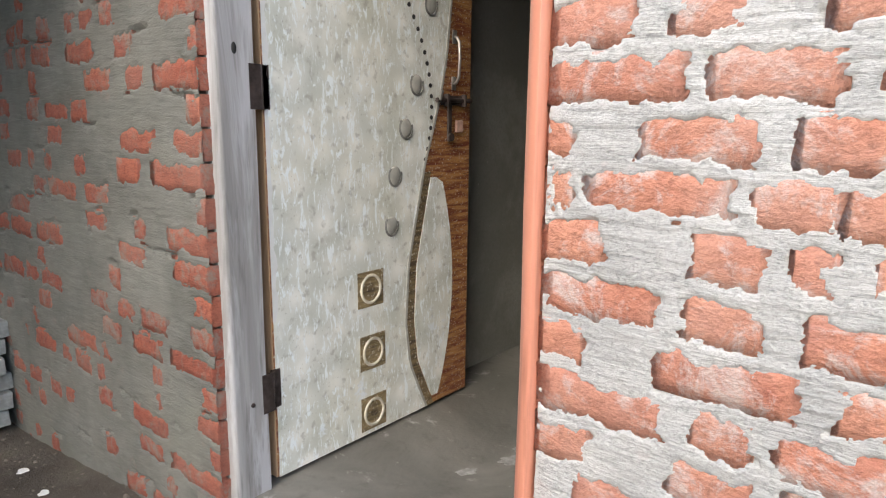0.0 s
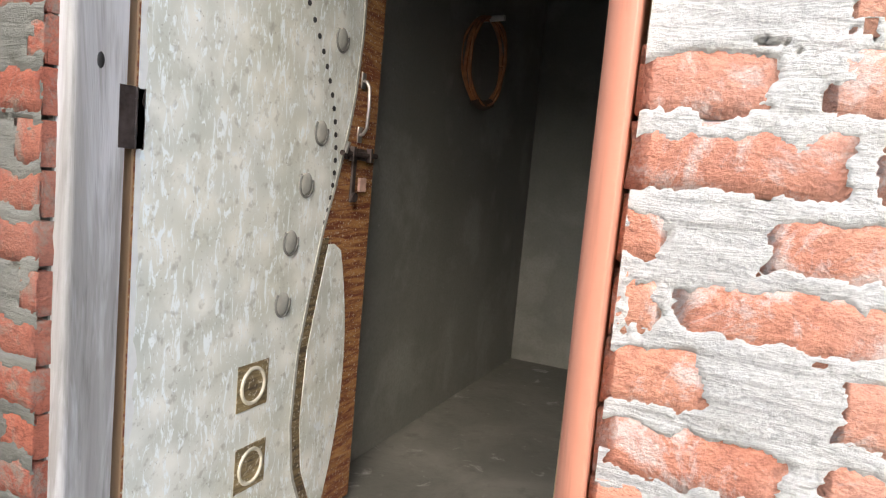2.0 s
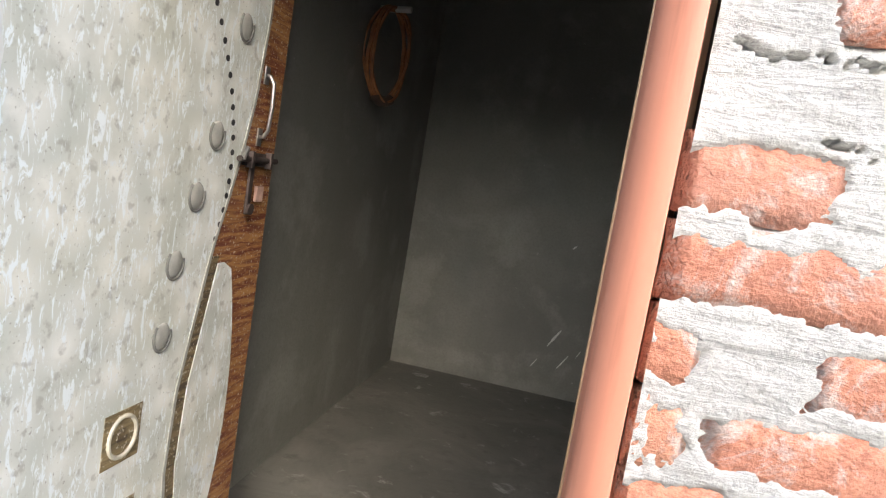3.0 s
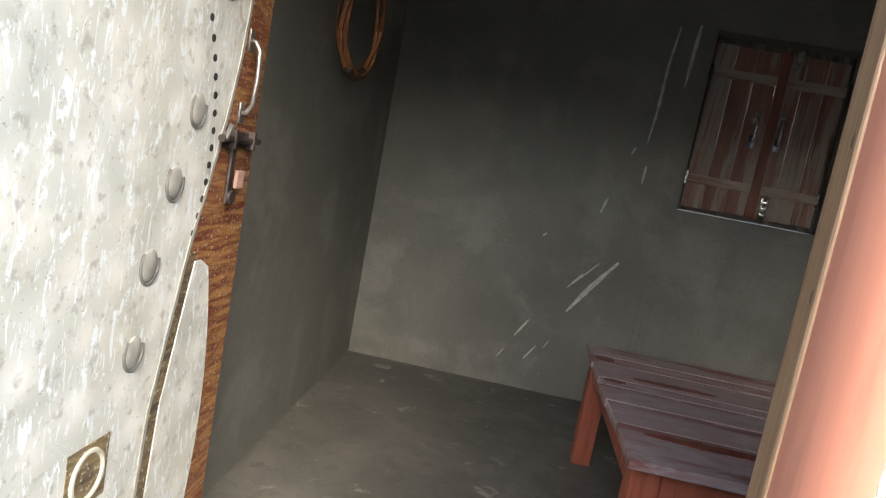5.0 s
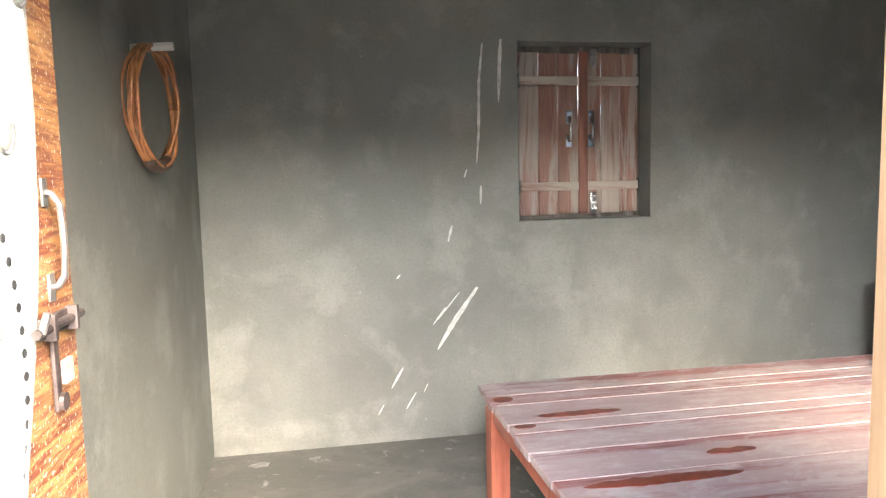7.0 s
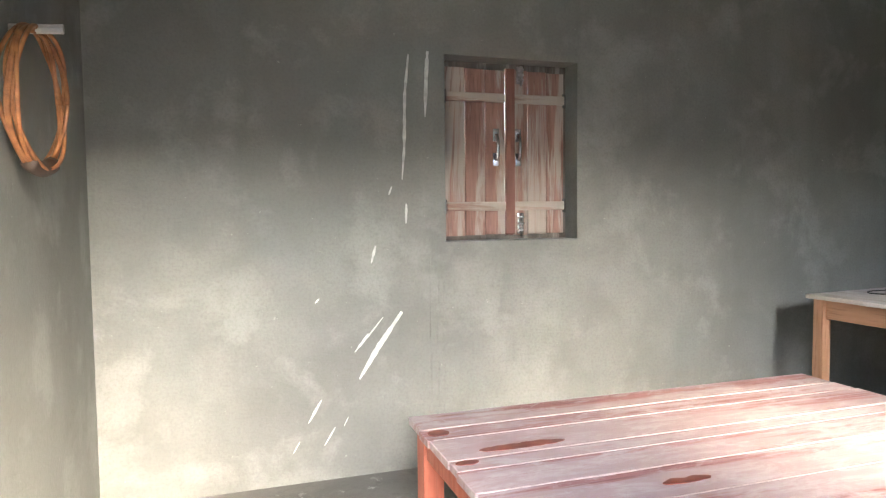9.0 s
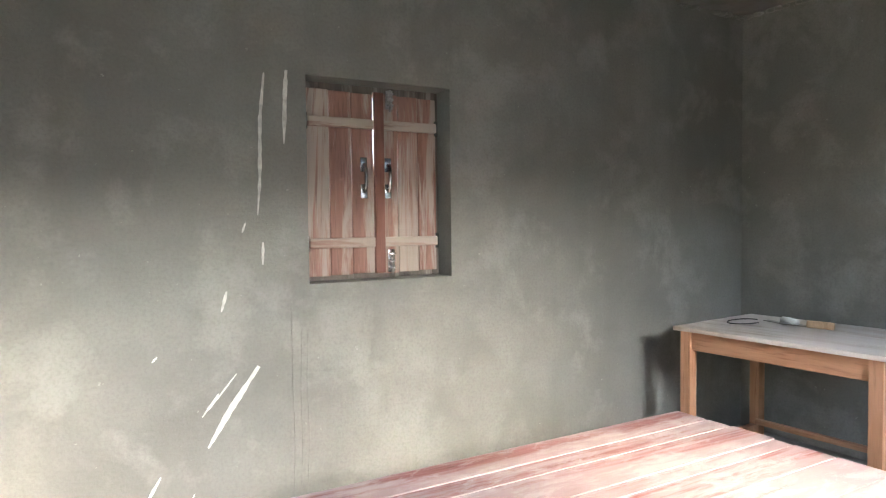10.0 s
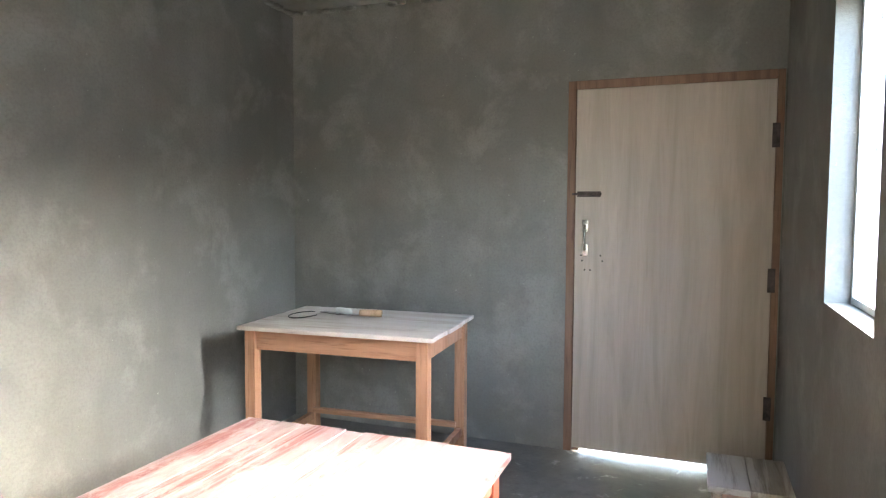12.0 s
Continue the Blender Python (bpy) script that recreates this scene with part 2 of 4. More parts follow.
WHITE_SPLASH = plain("white_splash", (0.62, 0.62, 0.58), 0.7)
CABLE = plain("brown_cable", (0.3, 0.12, 0.045), 0.5, 0, 0.35)
CABLE_DARK = plain("dark_binding", (0.05, 0.03, 0.02), 0.6)
CEILING_MAT = plain("pale_ceiling", (0.24, 0.23, 0.21), 0.85, 0, 0.2, 4)
DIRT = ground_material()
STONE = plain("small_stone", (0.19, 0.165, 0.135), 0.9, 0, 0.4, 20)
LIME = plain("lime_dust", (0.3, 0.3, 0.285), 0.85, 0, 0.3, 40)
PAVER = plain("grey_paver", (0.34, 0.35, 0.33), 0.9, 0, 0.3, 20)
STOOL_WOOD = wood_material("stool_wood", (0.25, 0.22, 0.18), (0.45, 0.42, 0.38), 0, 1.0, 0.6, (0.6, 0.58, 0.54), 0.5)
WHITE_PAINT = plain("white_paint", (0.75, 0.76, 0.74), 0.5, 0, 0.06)
BLADE = plain("knife_blade", (0.3, 0.28, 0.26), 0.35, 0.9)


# ---- builders ----
def box(bm, x0, y0, z0, x1, y1, z1, bevel=0.0, m=None):
    got = bmesh.ops.create_cube(bm, size=1)
    vs = got["verts"]
    for v in vs:
        v.co = Vector(((x0 + x1) / 2 + v.co.x * (x1 - x0), (y0 + y1) / 2 + v.co.y * (y1 - y0), (z0 + z1) / 2 + v.co.z * (z1 - z0)))
    if m is not None:
        bmesh.ops.transform(bm, matrix=m, verts=vs)
    if bevel:
        es = list({e for v in vs for e in v.link_edges})
        bmesh.ops.bevel(bm, geom=es, offset=bevel, segments=2, affect="EDGES", profile=0.6)


def rough_up(bm, amount, scale=12, seed=0.0):
    for v in bm.verts:
        v.co += noise.noise_vector(v.co * scale + Vector((seed, seed * 1.7, 3.1))) * amount


def link_mesh(name, bm, mat, smooth=False):
    me = bpy.data.meshes.new(name)
    bm.normal_update()
    bm.to_mesh(me)
    bm.free()
    me.materials.append(mat)
    if smooth:
        for p in me.polygons:
            p.use_smooth = True
    return new(name, me)


def part(name, bm, mat, parent, label="", smooth=False):
    ob = link_mesh(name, bm, mat, smooth)
    ob.parent = parent
    if label:
        tagged(ob, label)
    return ob


def box_part(name, dims, mat, parent, bevel=0.003, label="", m=None, rough=0.0, seed=0.0):
    bm = bmesh.new()
    box(bm, *dims, bevel, m)
    if rough:
        long = [e for e in bm.edges if e.calc_length() > 0.2]
        bmesh.ops.subdivide_edges(bm, edges=long, cuts=8)
        rough_up(bm, rough, 9, seed)
    return part(name, bm, mat, parent, label)


def thing(name, m, label, category, group=""):
    ob = new(name)
    ob.matrix_world = m
    ob.empty_display_size = 0.1
    return tagged(ob, label, category, group)


def structure(name, boxes, mat, label, category="", bevel=0.0):
    bm = bmesh.new()
    for b in boxes:
        box(bm, *b, bevel)
    return tagged(link_mesh(name, bm, mat), label, category or name.split("_")[0], kind="structure")


def tube(bm, points, radius, sides=8):
    """A round bar along the points."""
    rings = []
    for i, p in enumerate(points):
        p = Vector(p)
        a = Vector(points[max(i - 1, 0)])
        b = Vector(points[min(i + 1, len(points) - 1)])
        d = (b - a).normalized()
        u = d.orthogonal().normalized() if not rings else (last - d * last.dot(d)).normalized()
        last = u
        w = d.cross(u)
        rings.append([bm.verts.new(p + (u * math.cos(k * 2 * math.pi / sides) + w * math.sin(k * 2 * math.pi / sides)) * radius) for k in range(sides)])
    for r, s in zip(rings, rings[1:]):
        for k in range(sides):
            bm.faces.new((r[k], r[(k + 1) % sides], s[(k + 1) % sides], s[k]))
    bm.faces.new(rings[0][::-1])
    bm.faces.new(rings[-1])


def prism(bm, outline, axis_from, axis_to, to3):
    """A flat outline of (a, b) pairs, given depth by to3(a, b, d)."""
    lo = [bm.verts.new(to3(a, b, axis_from)) for a, b in outline]
    hi = [bm.verts.new(to3(a, b, axis_to)) for a, b in outline]
    n = len(outline)
    bm.faces.new(lo[::-1])
    bm.faces.new(hi)
    for k in range(n):
        bm.faces.new((lo[k], lo[(k + 1) % n], hi[(k + 1) % n], hi[k]))
    bmesh.ops.recalc_face_normals(bm, faces=bm.faces[:])


# ---- room shell ----
LEFT, BACK, RIGHT = -1.97, 4.44, 2.386
IN, OUT = 1.62, 1.52
TOP = 2.565
floor = structure("floor", [(LEFT, 1.44, -0.12, RIGHT + 0.4, BACK, 0.0)], FLOOR, "worn grey trowelled concrete floor with pale patches", "floor")
wall_back = structure("wall_back", [
    (LEFT - 0.16, BACK, -0.1, -0.46, BACK + 0.2, TOP + 0.1), (0.237, BACK, -0.1, RIGHT, BACK + 0.2, TOP + 0.1),
    (-0.46, BACK, -0.1, 0.237, BACK + 0.2, 1.068), (-0.46, BACK, 1.942, 0.237, BACK + 0.2, TOP + 0.1)],
    PLASTER, "blotchy grey cement-plastered wall with shuttered window recess", "wall")
wall_left = structure("wall_left", [(LEFT - 0.16, IN, -0.1, LEFT, BACK, TOP + 0.1)], PLASTER, "smooth grey cement-plastered side wall", "wall")
wall_right = structure("wall_right", [
    (RIGHT, 2.69, -0.1, RIGHT + 0.16, BACK + 0.2, TOP + 0.1), (RIGHT, 1.4, 2.045, RIGHT + 0.16, 2.69, TOP + 0.1), (RIGHT, 1.4, -0.1, RIGHT + 0.16, 1.625, 2.045)],
    PLASTER, "dark grey cement-plastered wall with a closed door", "wall")
wall_front = structure("wall_front", [
    (-4.6, OUT, -0.4, -1.90, IN, 3.0), (-1.90, OUT, 2.06, -0.93, IN, 3.0),
    (-0.93, OUT, -0.1, 0.51, IN, 3.0), (1.17, OUT, -0.1, RIGHT + 0.16, IN, 3.0),
    (0.51, OUT, -0.1, 1.17, IN, 1.05), (0.51, OUT, 2.05, 1.17, IN, 3.0)],
    PLASTER, "half-brick front wall, plastered inside and bare outside", "wall")
ceiling_bm = bmesh.new()
for i in range(4):
    x0 = LEFT - 0.1 + i * 1.13
    box(ceiling_bm, x0, 1.5, TOP + 0.012 * (i % 2), x0 + 1.128, 4.6, TOP + 0.012 * (i % 2) + 0.05)
tagged(link_mesh("ceiling", ceiling_bm, CEILING_MAT), "pale grey ceiling panels with uneven edges", "ceiling", kind="structure")

# ---- ground outside ----
gbm = bmesh.new()
def ground_height(x, y):
    near = max(0.0, min(1.0, (x + 3.2) / 1.2))
    return -0.27 + 0.14 * near + 0.02 * noise.noise(Vector((x * 2.2, y * 2.2, 0))) + 0.012 * noise.noise(Vector((x * 9, y * 9, 4)))
N = 90
grid = [[gbm.verts.new((x, y, ground_height(x, y))) for x in np.linspace(-5.5, 3.0, 2 * N)] for y in np.linspace(-2.5, 1.56, N)]
for r, s in zip(grid, grid[1:]):
    for k in range(2 * N - 1):
        gbm.faces.new((r[k], r[k + 1], s[k + 1], s[k]))
far = 600
ring = [gbm.verts.new((x, y, -0.35)) for x, y in ((-far, -far), (far, -far), (far, far), (-far, far))]
gbm.faces.new(ring)
# Out-of-view walls, added to cut low sky light and darken the left side.
structure("wall_yard", [(-9.0, -6.2, -0.4, 7.0, -6.0, 3.2), (-4.8, -2.0, -0.4, -4.6, 1.62, 3.0), (-4.8, 1.62, -0.4, -4.6, 6.0, 3.0)], MORTAR_DIRTY_SHADED, "plain mortared yard walls", "wall")
# Unseen roof on two posts, added only to shade the left brickwork.
structure("lean_to_roof", [(-4.6, -1.6, 2.0, -2.15, 1.44, 2.04), (-4.55, -1.55, -0.4, -4.45, -1.45, 1.999), (-2.3, -1.55, -0.4, -2.2, -1.45, 1.999)], MORTAR_DIRTY_SHADED, "plain lean-to roof over the side yard", "roof")
tagged(link_mesh("ground", gbm, DIRT, True), "damp brown dirt ground with small stones", "ground", kind="structure")

# ---- door posts and open door ----
def post_outline(bm, x0, x1, y0, y1, r, inner, z0, z1, ry=0.0):
    """An upright post whose inner front corner is rounded; inner is +1 where the opening lies at greater x."""
    pts = []
    xa, xb = (x1, x0) if inner > 0 else (x0, x1)
    s = -inner
    for k in range(7):
        a = k / 6 * math.pi / 2
        pts.append((xa + s * r * (1 - math.cos(a)), y0 + (ry or r) * (1 - math.sin(a))))
    pts += [(xb, y0), (xb, y1), (xa, y1)]
    levels = [z0 + (z1 - z0) * k / 14 for k in range(15)]
    prev = None
    for z in levels:
        loop = []
        for x, y in pts:
            w = noise.noise_vector(Vector((x * 7, y * 7, z * 2.3))) * 0.003
            loop.append(bm.verts.new((x + w.x, y + w.y, z)))
        if prev:
            for k in range(len(pts)):
                bm.faces.new((prev[k], prev[(k + 1) % len(pts)], loop[(k + 1) % len(pts)], loop[k]))
        else:
            bm.faces.new(loop[::-1])
        prev = loop
    bm.faces.new(prev)
    bmesh.ops.recalc_face_normals(bm, faces=bm.faces[:])


door_frame = tagged(new("door_1_frame"), "wooden door frame, one grey post and one orange-painted post", "door frame", kind="structure")
bm = bmesh.new()
post_outline(bm, -1.915, -1.822, 1.472, 1.576, 0.012, 1, 0.0, 2.06)
part("grey_post", bm, GREY_WOOD, door_frame, "bare weathered grey wooden post")
bm = bmesh.new()
prism(bm, [(-0.990, 1.546), (-0.972, 1.596), (-0.966, 1.594), (-0.916, 1.755), (-0.865, 1.755), (-0.865, 1.623), (-0.9325, 1.623), (-0.9325, 1.573), (-0.955, 1.546)], 0.0, 2.06, lambda a, b, d: (a, b, d))
part("tan_post", bm, TAN_WOOD, door_frame, "bare tan wooden door post with bolt holes")
bm = bmesh.new()
post_outline(bm, -0.992, -0.948, 1.478, 1.5455, 0.042, -1, 0.0, 2.06, 0.062)
part("orange_moulding", bm, ORANGE_PAINT, door_frame, "rounded orange-painted post face", True)
for k in range(3):
    bm = bmesh.new()
    tube(bm, [(-0.991 + 0.004 * k, 1.54 - 0.013 * k, 0.0), (-0.991 + 0.004 * k, 1.54 - 0.013 * k, 2.0)], 0.003, 6)
    part("bead", bm, TAN_WOOD if k == 0 else ORANGE_PAINT, door_frame, "thin worn moulding bead")
box_part("head_rail", (-1.821, 1.49, 1.995, -0.993, 1.60, 2.058), GREY_WOOD, door_frame, 0.004)
for z in (1.045, 1.187):
    bm = bmesh.new()
    tube(bm, [(-0.9565, 1.6325, z), (-0.945, 1.629, z)], 0.007, 10)
    part("bolt_hole", bm, BLACK, door_frame, "dark bolt hole")

bm = bmesh.new()
got = bmesh.ops.create_uvsphere(bm, u_segments=12, v_segments=8, radius=0.01)
bmesh.ops.transform(bm, matrix=pose(-1.8215, 1.524, 1.166) @ Matrix.Diagonal((0.25, 0.8, 1.5, 1)), verts=got["verts"])
part("knot", bm, BLACK, door_frame, "dark knot in the grey post", True)
for z, y in ((0.262, 1.53), (1.5, 1.53)):
    bm = bmesh.new()
    tube(bm, [(-1.826, y, z), (-1.818, y, z)], 0.006, 10)
    part("nail_head", bm, OLD_IRON, door_frame)

HY = 1.612
leaf = thing("panel_door", pose(-1.838, HY, 0.014), "open door with scuffed marbled laminate and brown inlay", "door")
LW, LH = 0.852, 1.965


def curve_u(z):
    pts = ((0.0, 0.63), (0.05, 0.605), (0.18, 0.545), (0.325, 0.525), (0.52, 0.537), (0.66, 0.57), (0.845, 0.615), (0.97, 0.66), (1.1, 0.70), (1.2, 0.722), (1.38, 0.742), (1.6, 0.74), (1.97, 0.70))
    for (za, ua), (zb, ub) in zip(pts, pts[1:]):
        if z <= zb:
            k = (z - za) / (zb - za)
            return ua + (ub - ua) * k
    return pts[-1][1]


box_part("core", (-0.034, 0.0, 0.0, 0.0, LW, LH), LEAF_WOOD, leaf, 0.002, "brown wooden door core")
box_part("edge_strip", (-0.034, -0.004, 0.0, 0.0, 0.0, LH), TAN_WOOD, leaf, 0.001, "bare tan wooden edge")
flat = lambda u, z, d: (d, u, z)
zs = [LH * k / 60 for k in range(61)]
bm = bmesh.new()
rag = [(0.004 + 0.004 * abs(noise.noise(Vector((z * 21, 0, 0)))), z) for z in zs[::-1]]
prism(bm, [(curve_u(z), z) for z in zs] + rag, 0.0002, 0.003, flat)
part("laminate_sheet", bm, LAMINATE, leaf, "cream marbled laminate with white scratches")
bm = bmesh.new()
zw = [0.45 + 0.85 * k / 50 for k in range(51)]
prism(bm, [(0.001, z) for z in zw] + [(0.012 + 0.018 * abs(noise.noise(Vector((z * 9, 3, 0)))) + 0.01 * noise.noise(Vector((z * 45, 8, 0))), z) for z in zw[::-1]], 0.0031, 0.0042, flat)
part("paint_edge", bm, WHITE_PAINT, leaf, "ragged white paint along the hinge edge")
bm = bmesh.new()
prism(bm, [(curve_u(z) - 0.008, z) for z in zs] + [(curve_u(z) + 0.002, z) for z in zs[::-1]], 0.0032, 0.0048, flat)
part("edge_line", bm, STUD, leaf, "thin grey line along the curve")
zb = [z for z in zs if z < 0.83]
bm = bmesh.new()
prism(bm, [(curve_u(z) + 0.003, z) for z in zb] + [(curve_u(z) + 0.036, z) for z in zb[::-1]], 0.0002, 0.0022, flat)
part("dark_band", bm, BAND, leaf, "dark speckled curved band")
bm = bmesh.new()
right = lambda z: 0.672 + 0.09 * math.sin(math.pi * min(1, max(0, z) / 0.86)) ** 0.8 if z < 0.8 else 0.67
zp = [0.03 + 0.77 * k / 40 for k in range(41)]
prism(bm, [(min(curve_u(z) + 0.04, right(z) - 0.002), z) for z in zp] + [(right(z), z) for z in zp[::-1]], 0.0002, 0.003, flat)
part("petal_inlay", bm, LAMINATE, leaf, "pale petal-shaped inlay")
for u, z in ((0.638, 1.343), (0.572, 1.096), (0.522, 0.961), (0.473, 0.816), (0.457, 0.662), (0.72, 1.56)):
    bm = bmesh.new()
    got = bmesh.ops.create_uvsphere(bm, u_segments=20, v_segments=8, radius=0.026)
    bmesh.ops.transform(bm, matrix=pose(0.003, u, z) @ Matrix.Diagonal((0.22, 1, 1.15, 1)), verts=got["verts"])
    stud = part("stud", bm, STUD, leaf, "round embossed grey stud", True)
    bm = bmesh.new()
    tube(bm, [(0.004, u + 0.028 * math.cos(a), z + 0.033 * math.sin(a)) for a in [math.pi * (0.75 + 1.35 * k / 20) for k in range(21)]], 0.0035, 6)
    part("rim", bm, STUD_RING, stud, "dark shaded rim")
dots = [(0.03 + 0.614 * math.sin(math.pi * (0.5 + (z - 1.02) * 0.62)) ** 1.0, z) for z in [0.86 + 0.0335 * k for k in range(24)]]
for u, z in dots:
    bm = bmesh.new()
    tube(bm, [(0.002, u, z), (0.0042, u, z)], 0.0072, 10)
    part("dot", bm, BLACK, leaf)
for u, z in ((0.363, 0.476), (0.37, 0.272), (0.372, 0.07)):
    em = box_part("emblem", (0.0028, u - 0.054, z - 0.056, 0.0045, u + 0.054, z + 0.056), EMBLEM, leaf, 0.0, "brown square emblem with pale ring")
    bm = bmesh.new()
    tube(bm, [(0.0046, u + 0.04 * math.cos(a), z + 0.043 * math.sin(a)) for a in [2 * math.pi * k / 24 for k in range(25)]], 0.005, 6)
    part("ring", bm, EMBLEM_RING, em)
    bm = bmesh.new()
    tube(bm, [(0.004, u, z), (0.0056, u, z)], 0.017, 16)
    part("centre", bm, BAND, em)


def pull_handle(parent, m, length, depth, radius, mat, label):
    bm = bmesh.new()
    h = length / 2
    pts = [(0.002, 0, h), (depth * 0.5, 0, h * 0.97), (depth * 0.9, 0, h * 0.75), (depth, 0, 0), (depth * 0.9, 0, -h * 0.75), (depth * 0.5, 0, -h * 0.97), (0.002, 0, -h)]
    tube(bm, pts, radius, 8)
    for s in (1, -1):
        box(bm, 0.0, -radius * 2, s * h - radius * 4, 0.004, radius * 2, s * h + radius * 4, 0.001)
    bmesh.ops.transform(bm, matrix=m, verts=bm.verts[:])
    return part("handle", bm, mat, parent, label, True)


pull_handle(leaf, pose(0.001, 0.757, 1.18), 0.15, 0.026, 0.0055, DULL_STEEL, "dull steel pull handle")
bm = bmesh.new()
tube(bm, [(0.016, 0.655, 1.05), (0.016, 0.835, 1.05)], 0.0075, 10)
box(bm, 0.002, 0.69, 1.034, 0.012, 0.82, 1.066, 0.002)
box(bm, 0.008, 0.70, 1.03, 0.026, 0.712, 1.07, 0.002)
box(bm, 0.008, 0.79, 1.03, 0.026, 0.802, 1.07, 0.002)
bolt = part("slide_bolt", bm, OLD_IRON, leaf, "black iron sliding bolt")
bm = bmesh.new()
tube(bm, [(0.02, 0.665, 1.05), (0.03, 0.665, 1.08)], 0.006, 8)
part("knob", bm, DULL_STEEL, bolt, "worn steel bolt knob")
bm = bmesh.new()
box(bm, 0.008, 0.715, 0.915, 0.016, 0.735, 1.045, 0.004)
tube(bm, [(0.017, 0.725, 0.93), (0.024, 0.725, 0.93)], 0.014, 12)
part("hasp", bm, OLD_IRON, leaf, "black iron hasp strap")
box_part("keeper", (0.003, 0.765, 0.945, 0.012, 0.8, 0.985), PINK_BLOCK, leaf, 0.003, "pinkish metal keeper plate")
for z in (0.265, 1.065, 1.75):
    bm = bmesh.new()
    box(bm, 0.0135, -0.05, z - 0.055, 0.018, -0.016, z + 0.055, 0.001)
    box(bm, -0.003, -0.0085, z - 0.055, 0.003, -0.0045, z + 0.055, 0.0005)
    for k in range(5):
        c = z - 0.044 + 0.022 * k
        tube(bm, [(0.012, -0.012, c - 0.01), (0.012, -0.012, c + 0.01)], 0.0055, 8)
    box(bm, 0.0, -0.012, z - 0.055, 0.0042, 0.018, z + 0.055, 0.001)
    part("hinge", bm, OLD_IRON, leaf, "rusty dark butt hinge")

# ---- shuttered window in the back wall ----
SY = 4.545
window_1 = tagged(new("window_1"), "recessed window closed by two worn plank shutters", "window", kind="structure")
for name, dims in (("frame_left", (-0.458, SY + 0.0125, 1.07, -0.42, SY + 0.06, 1.94)), ("frame_right", (0.2, SY + 0.0125, 1.07, 0.235, SY + 0.06, 1.94)),
                   ("frame_top", (-0.419, SY + 0.0125, 1.9, 0.199, SY + 0.06, 1.94)), ("frame_sill", (-0.419, SY + 0.0125, 1.07, 0.199, SY + 0.06, 1.112))):
    box_part(name, dims, OLD_FRAME, window_1, 0.002)
for side in (0, 1):
    x0 = -0.43 + side * 0.325
    shutter = new("shutter")
    shutter.parent = window_1
    tagged(shutter, "worn reddish plank shutter with flaking paint")
    widths = (0.105, 0.105, 0.108) if side == 0 else (0.115, 0.105, 0.098)
    x = x0
    for k, w in enumerate(widths):
        box_part("plank", (x, SY - 0.012, 1.09 + 0.003 * k, x + w - 0.003, SY + 0.012, 1.908 - 0.003 * k), SHUTTER, shutter, 0.003, rough=0.0015, seed=k + side * 5)
        x += w
    for z in (1.235, 1.765):
        box_part("batten", (x0 + 0.004, SY - 0.03, z - 0.022, x - 0.006, SY - 0.0125, z + 0.022), SHUTTER_BATTEN, shutter, 0.004, rough=0.001, seed=z)
    hx = -0.165 if side == 0 else -0.045
    pull_handle(shutter, pose(hx, SY - 0.0125, 1.525, 0, 0, -90), 0.12, 0.028, 0.008, STEEL, "bright steel pull handle")
    for z in (1.235, 1.765):
        box_part("hinge", (x0 - 0.012 if side == 0 else x - 0.012, SY - 0.02, z - 0.035, x0 + 0.004 if side == 0 else x + 0.006, SY - 0.0125, z + 0.035), STEEL, shutter, 0.002, "bright steel hinge")
box_part("cover_strip", (-0.118, SY - 0.034, 1.095, -0.07, SY - 0.0135, 1.91), DARK_STILE, window_1, 0.004, "dark red central cover strip")
for z0, z1 in ((1.095, 1.2), (1.84, 1.925)):
    bm = bmesh.new()
    box(bm, -0.052, SY - 0.02, z0, -0.018, SY - 0.0125, z1, 0.001)
    tube(bm, [(-0.035, SY - 0.028, z0 - 0.012), (-0.035, SY - 0.028, z1)], 0.006, 8)
    for k in range(3):
        c = z0 + (z1 - z0) * (0.2 + 0.3 * k)
        box(bm, -0.05, SY - 0.034, c - 0.006, -0.02, SY - 0.018, c + 0.006, 0.002)
    part("tower_bolt", bm, STEEL if z0 < 1.5 else DULL_STEEL, window_1, "small steel tower bolt", True)

# ---- plank bed ----
bed = thing("plank_bed", pose(0.075, 3.19, 0), "low reddish wooden plank bed with worn pale top", "bed")
BX, BY, BZ = 0.915, 0.57, 0.472
ys = [-BY, -0.32, -0.13, 0.026, 0.11, 0.30, 0.41, BY]
for k, (a, b) in enumerate(zip(ys, ys[1:])):
    box_part("plank", (-BX - 0.004 * (k % 3), a + 0.002, BZ - 0.028, BX + 0.006 * ((k * 2) % 3), b - 0.002, BZ - 0.0015 * (k % 2)), BED_TOP, bed, 0.004, rough=0.0016, seed=k * 2.3)
for x in (-BX + 0.02, BX - 0.095):
    for y in (-BY + 0.04, BY - 0.125):
        box_part("leg", (x, y, 0.0, x + 0.075, y + 0.085, BZ - 0.0285), BED_LEG, bed, 0.005, rough=0.001, seed=x + y)
for y in (-BY + 0.045, BY - 0.085):
    box_part("rail", (-BX + 0.096, y, BZ - 0.12, BX - 0.096, y + 0.04, BZ - 0.0285), BED_LEG, bed, 0.004)
for x in (-BX + 0.03, BX - 0.07):
    box_part("end_rail", (x, -BY + 0.126, BZ - 0.12, x + 0.04, BY - 0.126, BZ - 0.0285), BED_LEG, bed, 0.004)

for k, y in enumerate(ys[1:-1]):
    box_part("joint_filler", (-BX + 0.012, y - 0.002, BZ - 0.01, BX - 0.012, y + 0.002, BZ + 0.0012), BED_FILLER, bed, 0.0, "pale filler in a plank joint")


